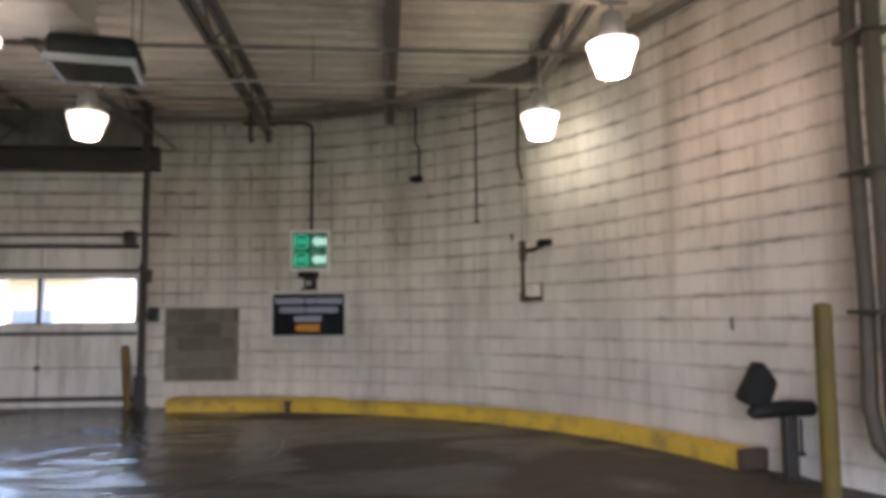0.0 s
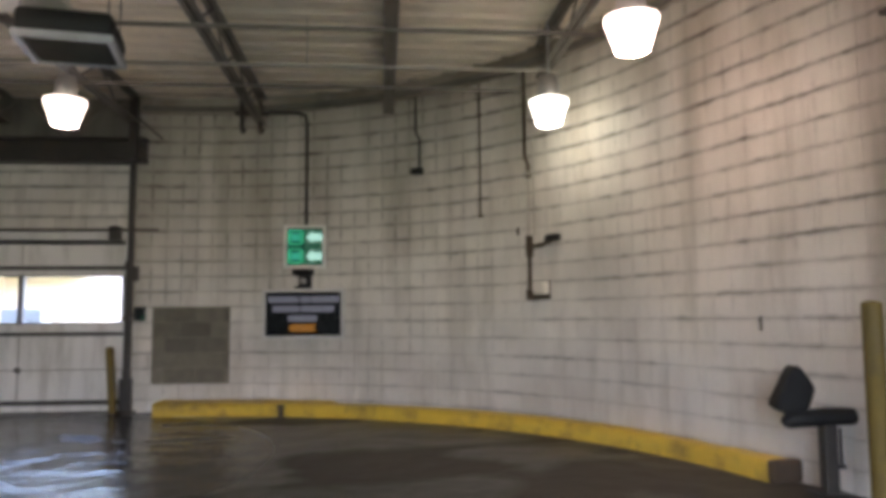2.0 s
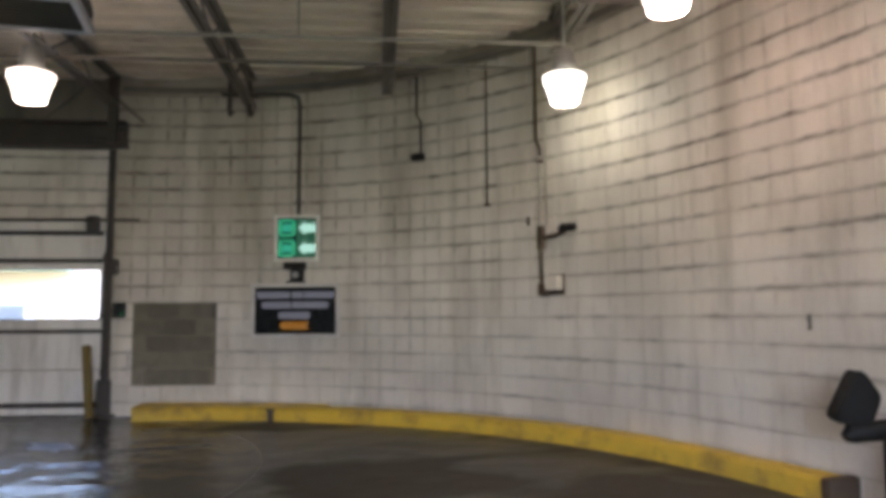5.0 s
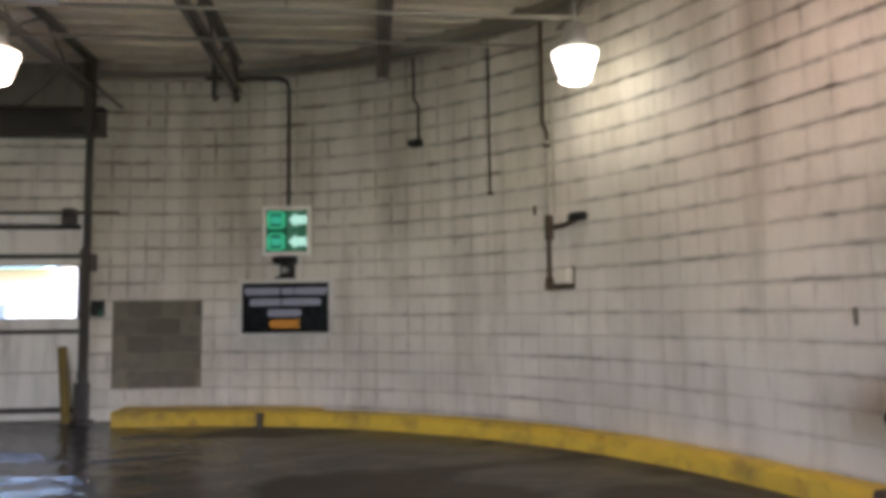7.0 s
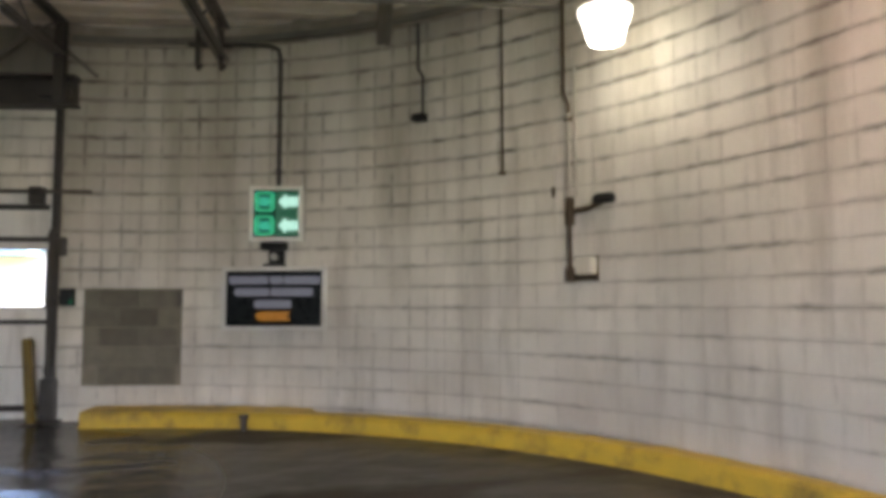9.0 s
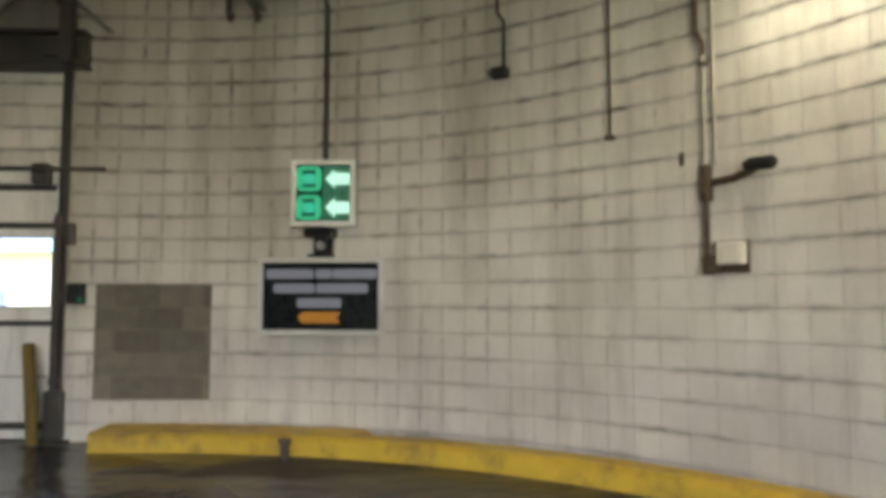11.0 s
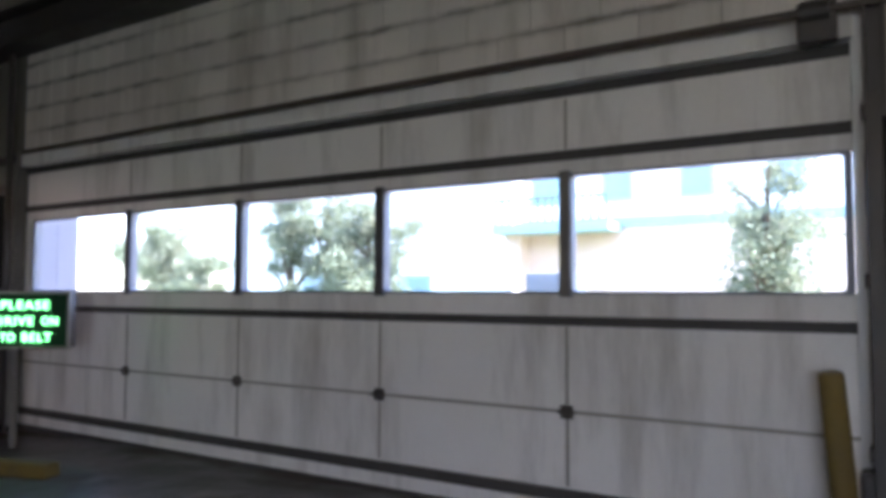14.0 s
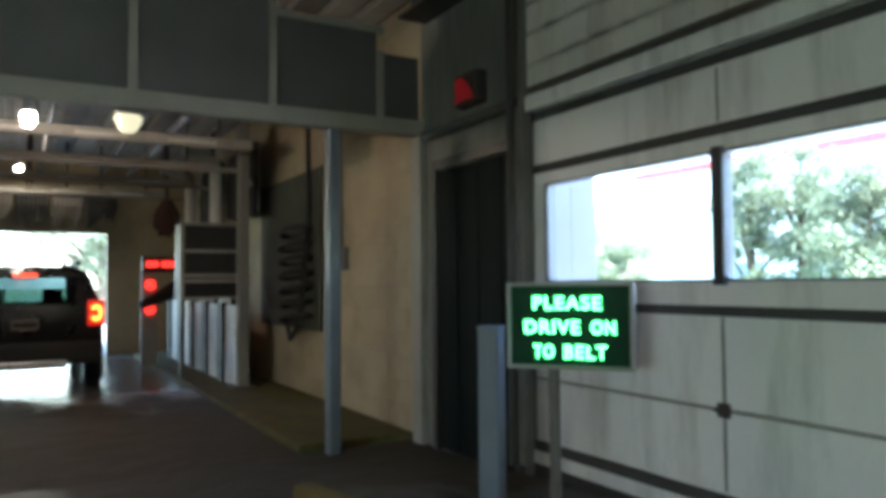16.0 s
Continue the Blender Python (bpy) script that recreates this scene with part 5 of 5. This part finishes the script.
# rust-brown brush hung above the stop lights
rb = thing("wrap_brush", "rust-brown wash brush hanging above the stop lights", "wash brush", Matrix.Translation((-18.9, 10.1, 0)))
random.seed(77)
for k in range(14):
    a = 2 * math.pi * k / 14
    dx, dy = 0.13 * math.cos(a), 0.13 * math.sin(a)
    part("strip", tube([(dx * 0.4, dy * 0.4, 2.56), (dx * 1.1, dy * 1.1, 2.32), (dx * random.uniform(0.9, 1.5), dy * random.uniform(0.9, 1.5), random.uniform(1.95, 2.1))], [0.03, 0.06, 0.035], 6), RUST_FOAM, rb)
part("spindle", tube([(0, 0, 2.2), (0, 0, 3.56)], 0.035, 8), STEEL_DARK, rb)
sw = thing("wall_box", "small grey switch box on the tunnel wall", "switch box", Matrix.Translation((-13.13, 10.86, 1.31)))
part("case", boxed((-0.14, -0.07, 0), (0.14, 0, 0.23), 0.012), STEEL_JOIST, sw)
part("lid", boxed((-0.125, -0.078, 0.015), (0.125, -0.07, 0.215), 0.003), STEEL_JOIST, sw)
part("conduit", tube([(0, -0.03, 0.23), (0, -0.03, 2.2)], 0.012, 6), STEEL_DARK, sw)
# hose rack on the tunnel wall
rack = thing("hose_rack", "rack of coiled black hoses on the tunnel wall", "hose rack", Matrix.Translation((-14.3, 10.84, 0)))
# widened past the coils to stand for the dark zone of the wall
part("board", boxed((-1.65, -0.03, 0.66), (0.60, 0, 2.45), 0.01), RACK_BOARD, rack, "dark backing board, widened over the dark zone of the wall")
for k in range(7):
    z = 1.76 - k * 0.16
    pts = [(-0.29 * math.cos(2 * math.pi * i / 16) + 0.2, -0.18 - 0.15 * math.sin(2 * math.pi * i / 16), z - 0.04 * math.cos(2 * math.pi * i / 16)) for i in range(17)]
    part("hose_coil", tube(pts, 0.028, 8), RUBBER, rack, "coiled black hose")
part("hose_tail", tube([(0.35, -0.08, 3.3), (0.38, -0.08, 2.0), (0.30, -0.12, 1.2), (0.2, -0.14, 0.7), (-0.05, -0.15, 0.55), (-0.2, -0.15, 0.75)], 0.03, 8), RUBBER, rack)

# red LED board and stop lights
tl = thing("stop_light", "red LED board above two red stop lights on a bracket", "traffic light", pose(-18.6, 9.98, 0, 0, 0, 90))
part("led_board", boxed((-0.30, -0.06, 1.38), (0.30, 0.06, 1.62), 0.012), BLACK, tl)
bm = bmesh.new()
add_prism(bm, rounded(-0.25, 1.455, -0.06, 1.555, 0.02), 0.065)
part("led_text", bm, LED_RED, tl, "glowing red text bar")
bm = bmesh.new()
add_prism(bm, rounded(-0.02, 1.455, 0.25, 1.555, 0.02), 0.065)
part("led_text", bm, LED_RED, tl, "glowing red text bar")
part("column", boxed((-0.30, 0.0, -0.1), (-0.06, 0.12, 1.38), 0.01), PLASTER, tl, "grimy pale column")
for z in (1.18, 0.80):
    part("red_light", lathe([(0.0, 0), (0.07, 0.0), (0.085, 0.03), (0.06, 0.07), (0.0, 0.08)], 18, (0, 0, 0)), LED_RED, tl, "glowing red light")
    scene.objects[-1].matrix_basis = pose(-0.18, -0.0, z, 90)
part("visor_arm", tube([(-0.35, -0.2, 0.86), (-0.1, -0.16, 0.96), (0.2, -0.1, 1.12)], [0.06, 0.10, 0.14], 10), BLACK, tl, "black hose arm")

# tunnel lamps
for x, y, z, mat, s, h in ((-13.1, 8.03, 2.46, LAMP_TUNNEL, 0.26, 0.55), (-13.0, 8.79, 2.48, LAMP_DIM, 0.54, 0.75), (-18.9, 7.98, 2.82, LAMP_FAR, 0.2, 0.42)):
    la = thing("tunnel_lamp", "lit lamp hanging under the tunnel roof", "ceiling lamp", Matrix.Translation((x, y, z)), "tunnel lamps")
    drop = 0.1 * (1 - h)
    part("bowl", lathe([(0.0, drop), (0.10 * s, drop + 0.004), (0.16 * s, drop + 0.06 * h), (0.22 * s, drop + 0.15 * h), (0.20 * s, drop + 0.2 * h), (0, drop + 0.2 * h + 0.01)], 24), mat, la, "glowing lamp bowl", smooth=True)
    part("housing", lathe([(0.20 * s, drop + 0.2 * h), (0.21 * s, drop + 0.2 * h + 0.012), (0.12 * s, 0.36), (0.02, 0.38)], 20), GALV, la)
    part("stem", tube([(0, 0, 0.36), (0, 0, 3.56 - z)], 0.012, 6), GALV, la)


# ---- the car ahead ----
def suv():
    c = thing("suv", "black SUV with lit tail lamps, waiting on the conveyor", "car", pose(-16.35, 8.06, TUNNEL_Z, 0, 0, 90))
    # x across, y forward (its rear at y = 0), z up; sections from tail to nose: y, half width, belt half width, roof half width, sill, belt, roof
    secs = [(0.0, 0.80, 0.78, 0.60, 0.42, 1.02, 1.08), (0.06, 0.87, 0.83, 0.64, 0.36, 1.06, 1.40), (0.30, 0.89, 0.85, 0.66, 0.33, 1.07, 1.54), (1.0, 0.90, 0.86, 0.68, 0.30, 1.07, 1.57),
            (2.0, 0.90, 0.86, 0.68, 0.28, 1.06, 1.56), (2.7, 0.90, 0.86, 0.64, 0.28, 1.05, 1.44), (3.3, 0.90, 0.85, 0.70, 0.28, 1.02, 1.05), (4.2, 0.87, 0.80, 0.66, 0.32, 0.92, 0.95), (4.5, 0.76, 0.70, 0.55, 0.40, 0.78, 0.82)]
    bm = bmesh.new()
    rings = []
    for y, w0, w1, w2, z0, z1, z2 in secs:
        half = [(w0 * 0.86, z0), (w0, z0 + 0.12), (w0, z0 + 0.35), (w1 + 0.01, z1 - 0.05), (w1, z1), ((w1 + w2) / 2 + 0.02, (z1 + z2) / 2), (w2 + 0.015, z2 - 0.05), (w2 - 0.08, z2)]
        ring = [(x, z) for x, z in half] + [(-x, z) for x, z in reversed(half)]
        rings.append([bm.verts.new((x, y, z)) for x, z in ring])
    for a, b in zip(rings, rings[1:]):
        for k in range(len(a)):
            j = (k + 1) % len(a)
            if k == 7 and (a is rings[0] or a is rings[5]):
                continue
            bm.faces.new((a[k], a[j], b[j], b[k]))
    bm.faces.new(rings[0])
    bm.faces.new(rings[-1])
    part("body", bm, CAR_PAINT, c, "glossy black bodywork", smooth=True)
    bm = bmesh.new()
    add_prism(bm, [(-0.53, 1.07), (0.53, 1.07), (0.57, 1.41), (-0.57, 1.41)], 0.006)
    for v in bm.verts:
        v.co.y += (v.co.z - 1.08) * 0.19 - 0.004
    part("rear_window", bm, TINTED, c, "tinted rear window").visible_shadow = False
    bm = bmesh.new()
    add_prism(bm, [(-0.64, 1.05), (0.64, 1.05), (0.57, 1.44), (-0.57, 1.44)], 0.006)
    for v in bm.verts:
        v.co.y += 3.3 - (v.co.z - 1.05) / 0.39 * 0.6 + 0.01
    part("windscreen", bm, TINTED, c, "tinted windscreen").visible_shadow = False
    for sx in (-0.36, 0.36):
        part("headrest", boxed((sx - 0.13, 1.75, 1.02), (sx + 0.13, 1.85, 1.26), 0.04), RUBBER, c)
        part("rear_headrest", boxed((sx - 0.12, 0.75, 0.95), (sx + 0.12, 0.85, 1.14), 0.04), RUBBER, c)
    part("spoiler", boxed((-0.60, -0.06, 1.40), (0.60, 0.25, 1.46), 0.02), CAR_PAINT, c)
    part("third_brake_light", boxed((-0.13, -0.075, 1.405), (0.13, -0.055, 1.45), 0.006), BRAKE_RED, c, "lit red third brake light")
    for sx in (-1, 1):
        bm = boxed((sx * 0.78 - 0.10, -0.035, 0.80), (sx * 0.78 + 0.10, 0.12, 1.12), 0.03)
        lamp = part("tail_lamp", bm, TAIL_RED, c, "lit red tail lamp")
        # C-shaped bright tube
        pts = [(sx * (0.78 + 0.05 * math.cos(a) - 0.0), -0.045, 0.96 + 0.085 * math.sin(a)) for a in [radians(150 - 30 * i) for i in range(11)]]
        part("light_tube", tube(pts, 0.022, 8), TAIL_AMBER, lamp, "bright orange light tube")
        for y in (0.75, 3.55):
            wh = new("wheel")
            wh.parent = c
            wh.matrix_basis = pose(sx * 0.80, y, 0.345, 0, 90, 0)
            part("tyre", lathe([(0.20, -0.11), (0.31, -0.115), (0.345, -0.08), (0.345, 0.08), (0.31, 0.115), (0.20, 0.11)], 28), TYRE, wh)
            part("rim", lathe([(0.0, -0.06), (0.2, -0.08), (0.21, 0.0), (0.2, 0.08), (0.0, 0.06)], 20), ALU, wh)
    part("bumper", boxed((-0.86, -0.10, 0.34), (0.86, 0.10, 0.62), 0.05), RUBBER, c, "dark rear bumper")
    part("skid_plate", boxed((-0.45, -0.115, 0.30), (0.45, -0.02, 0.40), 0.02), ALU, c, "silver skid plate")
    part("number_plate", boxed((-0.15, -0.045, 0.77), (0.15, -0.02, 0.90), 0.004), PLATE, c, "plain number plate")
    part("plate_bar", boxed((-0.12, -0.048, 0.81), (0.12, -0.044, 0.85)), BLACK, c)
    part("roof_fin", boxed((0.42, 0.3, 1.52), (0.46, 0.5, 1.62), 0.012), BLACK, c)
    bm = bmesh.new()
    for sx in (-1, 1):
        add_tube(bm, [(sx * 0.60, 0.4, 1.56), (sx * 0.60, 0.5, 1.61), (sx * 0.62, 2.2, 1.61), (sx * 0.62, 2.3, 1.56)], 0.02, 8)
    part("roof_rail", bm, BLACK, c)
    return c


suv()

# ---- outside ----
tagged(link_mesh("ground", boxed((-400, -300, -0.6), (400, 500, -0.31)), GRASS), "mown grass ground with worn patches", "ground", kind="structure")
tagged(link_mesh("pavement", boxed((-45, 11.3, -0.31), (20, 17.5, -0.10)), ASPHALT), "pale asphalt yard outside the door", "pavement", kind="structure")
tagged(link_mesh("road", boxed((-60, 5.0, -0.31), (-21.6, 11.29, -0.12)), ASPHALT), "pale asphalt drive past the tunnel exit", "road", kind="structure")
pier = thing("door_pier", "pier outside beside the door, bluish shade put into its paint", "pier", Matrix.Translation((-10.2, 11.23, 0)))
part("shaft", boxed((-0.6, -0.11, -0.12), (0.33, 0.11, 4.3), 0.015), PIER_SHADE, pier)
part("return", boxed((0.235, -0.285, -0.1), (0.328, -0.105, 2.4), 0.004), PIER_SHADE, pier)
part("base", boxed((-0.62, -0.115, -0.12), (0.36, 0.14, 0.15), 0.015), PIER_SHADE, pier)


def tree(x, y, h, spread, seed, label, per=300):
    t = thing("tree", label, "tree", Matrix.Translation((x, y, -0.31)), "yard trees")
    random.seed(seed)
    bm = bmesh.new()
    add_tube(bm, [(0, 0, 0), (0.05, 0.02, h * 0.3), (-0.04, 0.05, h * 0.6), (0.03, 0, h * 0.92)], [h * 0.035, h * 0.028, h * 0.018, h * 0.006], 9)
    tips = []
    for k in range(9):
        z0 = h * random.uniform(0.22, 0.7)
        a = random.uniform(0, 6.28)
        r = spread * random.uniform(0.5, 0.95)
        tip = Vector((r * math.cos(a), r * math.sin(a), z0 + h * random.uniform(0.1, 0.28)))
        add_tube(bm, [(0, 0, z0), tip * 0.5 + Vector((0, 0, z0 * 0.5 + 0.05)), tip], [h * 0.014, h * 0.009, h * 0.003], 6)
        tips.append(tip)
    part("trunk", bm, BARK, t)
    clumps = tips + [Vector((random.gauss(0, 0.42) * spread, random.gauss(0, 0.42) * spread, h * random.uniform(0.28, 1.0))) for _ in range(34)]
    # leaves: small folded diamonds scattered through the clumps
    gen = np.random.default_rng(seed)
    centre = np.repeat(np.array(clumps), per, axis=0)
    radius = np.repeat(gen.uniform(0.22, 0.4, len(clumps)) * (spread * 0.5 + 0.08), per)[:, None]
    n = len(centre)
    p = centre + gen.normal(size=(n, 3)) * np.array([1, 1, 0.8]) * radius
    u = gen.normal(size=(n, 3))
    u /= np.linalg.norm(u, axis=1)[:, None]
    v = np.cross(u, gen.normal(size=(n, 3)))
    v /= np.linalg.norm(v, axis=1)[:, None]
    size = gen.uniform(0.03, 0.06, n)[:, None]
    verts = np.stack([p + u * size, p + v * size * 0.5, p - u * size, p - v * size * 0.5], axis=1).reshape(-1, 3)
    faces = np.arange(4 * n).reshape(-1, 4)
    me = bpy.data.meshes.new("crown")
    me.from_pydata(verts.tolist(), [], faces.tolist())
    me.materials.append(LEAF)
    ob = new("crown", me)
    ob.parent = t
    tagged(ob, "uneven crown of small green leaves")
    return t


tree(-15.45, 20.0, 3.75, 0.66, 3, "slender green tree across the yard", 190)
tree(-14.6, 20.3, 3.95, 0.58, 5, "slender tall green tree across the yard", 160)
tree(-13.1, 19.9, 3.45, 1.0, 8, "bushy green tree across the yard", 300)
tree(-25.5, 24.0, 4.2, 1.35, 17, "green tree at the yard edge", 600)
tree(-23.5, 24.0, 2.6, 0.95, 11, "low green bush by the white building", 420)
tree(-34.0, 10.5, 6.0, 2.6, 21, "green tree beyond the tunnel exit", 900)
tree(-5.2, 20.0, 3.8, 0.8, 14, "small green tree before the peach building", 200)


def window_unit(parent, x, y, z, w, h):
    wn_ = part("window", boxed((x, y - 0.03, z), (x + w, y + 0.05, z + h), 0.01), TEAL, parent, "pale teal framed window")
    part("pane", boxed((x + 0.08, y - 0.04, z + 0.08), (x + w - 0.08, y - 0.032, z + h - 0.08)), PALE_PANE, wn_)


shop = thing("white_building", "white building with a red fascia band", "building", Matrix.Translation((-22.0, 30.0, -0.31)))
part("wall", boxed((-6.6, 0, 0), (7.2, 8, 6.3)), WHITE_WALL, shop)
part("fascia", boxed((-6.7, -0.12, 5.54), (7.3, 8.1, 5.81), 0.02), RED_BAND, shop, "red fascia band")
part("roof", boxed((-6.65, -0.06, 6.3), (7.25, 8.05, 6.42), 0.01), WHITE_WALL, shop)
for x in (-2.3, 2.3):
    window_unit(shop, x, 0, 0.8, 1.6, 1.3)
peach = thing("peach_building", "peach rendered building with teal trim and windows", "building", Matrix.Translation((-5.0, 24.0, -0.31)))
part("wall", boxed((-6.3, 0, 0), (12.0, 7, 3.0)), PEACH, peach)
part("band", boxed((-6.6, -0.08, 3.0), (12.1, 7.1, 3.22), 0.01), TEAL, peach, "teal trim band")
part("upper_wall", boxed((-6.5, 0.1, 3.22), (12.0, 7, 6.2)), WHITE_WALL, peach)
part("roof", boxed((-6.8, -0.2, 6.2), (12.3, 7.2, 6.4), 0.02), TEAL, peach)
for k in range(7):
    window_unit(peach, -6.25 + 1.81 * k, 0.1, 3.6, 0.75, 1.45)
part("balcony_slab", boxed((-6.78, -1.0, 2.87), (-3.9, -0.09, 3.08), 0.01), TEAL, peach, "teal balcony slab")
for k in range(16):
    part("baluster", boxed((-6.74 + 0.185 * k, -0.97, 3.08), (-6.70 + 0.185 * k, -0.94, 3.64)), BLUE_GREY, peach)
part("handrail", boxed((-6.76, -0.985, 3.64), (-3.92, -0.925, 3.69), 0.006), BLUE_GREY, peach)
corbel = bmesh.new()
add_prism(corbel, [(-6.3, 1.5), (-6.3, 2.87), (-6.72, 2.87)], 0.5)
part("corbel", corbel, PEACH, peach, "sloping peach corbel under the balcony")
unit = thing("ac_cabinet", "grey-blue service cabinet before the peach building", "cabinet", Matrix.Translation((-8.9, 20.3, -0.31)))
part("body", boxed((-0.55, -0.3, 0), (0.45, 0.3, 1.85), 0.03), BLUE_GREY, unit)
part("door", boxed((-0.5, -0.325, 0.1), (0.4, -0.305, 1.75), 0.005), BLUE_GREY, unit)
part("plinth", boxed((-0.6, -0.35, 0), (0.5, 0.35, 0.08), 0.01), CONCRETE_DARK, unit)


# ---- blocks of the walls ----
def block_mesh(name, mat, scored=True):
    """A block one metre wide, one course high, its front edges rounded off and a groove scored down its middle: x along the wall, front at y = 0."""
    h, c, r, g = 0.0992, 0.0035, 0.030, 0.0075
    v, f = [], []
    for x0, x1 in (((-0.5, -g), (g, 0.5)) if scored else ((-0.5, 0.5),)):
        i = len(v)
        v += [(x, 0.0045, z) for x, z in ((x0, -h), (x1, -h), (x1, h), (x0, h))]
        v += [(x, 0, z) for x, z in ((x0 + c * 1.5, -h + c), (x1 - c * 1.5, -h + c), (x1 - c * 1.5, h - c), (x0 + c * 1.5, h - c))]
        v += [(x, r, z) for x, z in ((x0, -h), (x1, -h), (x1, h), (x0, h))]
        f.append((i + 4, i + 5, i + 6, i + 7))
        for k in range(4):
            j = (k + 1) % 4
            f += [(i + k, i + j, i + 4 + j, i + 4 + k), (i + 8 + k, i + 8 + j, i + j, i + k)]
    if scored:
        i = len(v)
        v += [(-g, 0.0038, -h), (g, 0.0038, -h), (g, 0.0038, h), (-g, 0.0038, h)]
        f.append((i, i + 1, i + 2, i + 3))
    me = bpy.data.meshes.new(name)
    me.from_pydata(v, [], f)
    me.materials.append(mat)
    return me


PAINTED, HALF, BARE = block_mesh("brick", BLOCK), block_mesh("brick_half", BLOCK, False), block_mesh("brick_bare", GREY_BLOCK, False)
HEAD_BLOCK, HEAD_HALF = block_mesh("brick_head", BLOCK_HEAD), block_mesh("brick_head_half", BLOCK_HEAD, False)
base_v = np.array([v.co for v in PAINTED.vertices])
base_f = [tuple(p.vertices) for p in PAINTED.polygons]
rng = random.Random(7)
PATCH_S0, PATCH_S1 = wall_s(-3.045, 10.77), wall_s(-2.031, 10.73)
far_v, far_f = [], []
for c in range(20):
    z = COURSE0 + (c - 0.5) * COURSE
    cuts = []
    s = 0.01 - (0.2 if c % 2 else 0.0)
    while s < S_END:
        cuts.append(s)
        s += 0.4
    cuts.append(s)
    in_patch = 2 <= c <= 6
    if in_patch:
        cuts = sorted([q for q in cuts if abs(q - PATCH_S0) > 0.06 and abs(q - PATCH_S1) > 0.06] + [PATCH_S0, PATCH_S1])
    for a, b in zip(cuts, cuts[1:]):
        a = max(a, 0.0)
        if b - a < 0.04:
            continue
        mid, wide = (a + b) / 2, b - a - 0.0022
        bare = in_patch and PATCH_S0 <= mid <= PATCH_S1
        m = wall_pose(mid, z, 0.003 + rng.uniform(-0.001, 0.0015)) @ pose(0, 0, 0, rng.uniform(-.4, .4), rng.uniform(-.15, .15), rng.uniform(-.3, .3)) @ Matrix.Diagonal((wide, 1, 1, 1))
        if mid < 7.0 and c < 15:
            ob = new("brick", BARE if bare else (PAINTED if b - a > 0.3 else HALF))
            ob.parent = wall_curved
            ob.matrix_basis = m
            if bare:
                tagged(ob, "bare grey concrete block")
        else:
            mm = np.array(m)
            i = len(far_v)
            far_v += [tuple(q) for q in base_v @ mm[:3, :3].T + mm[:3, 3]]
            far_f += [tuple(i + k for k in q) for q in base_f]
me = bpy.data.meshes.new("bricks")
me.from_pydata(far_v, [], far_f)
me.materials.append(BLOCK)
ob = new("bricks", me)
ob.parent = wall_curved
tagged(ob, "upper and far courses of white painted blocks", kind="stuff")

for c in range(5):
    z = COURSE0 + (11.5 + c) * COURSE
    x = DOOR_L - (0.2 if c % 2 else 0.0)
    while x < -3.44:
        a, b = max(x, DOOR_L), min(x + 0.4, -3.42)
        if b - a > 0.05:
            ob = new("brick", HEAD_BLOCK if b - a > 0.3 else HEAD_HALF)
            ob.parent = wall_head
            ob.matrix_basis = pose((a + b) / 2, 10.856, z, rng.uniform(-.3, .3), 0, rng.uniform(-.3, .3)) @ Matrix.Diagonal((b - a - 0.005, 1, 1, 1))
        x += 0.4

TUNNEL_BLOCK = block_mesh("brick_tunnel", BEIGE_BLOCK, False)
for c in range(16):
    z = 0.04 + c * COURSE
    x = -15.3 - (0.2 if c % 2 else 0.0)
    while x < -11.52:
        a, b = max(x, -15.3), min(x + 0.4, -11.5)
        if b - a > 0.05:
            ob = new("brick", TUNNEL_BLOCK)
            ob.parent = wall_tunnel
            ob.matrix_basis = pose((a + b) / 2, 10.854, z) @ Matrix.Diagonal((b - a - 0.004, 1, 1, 1))
        x += 0.4
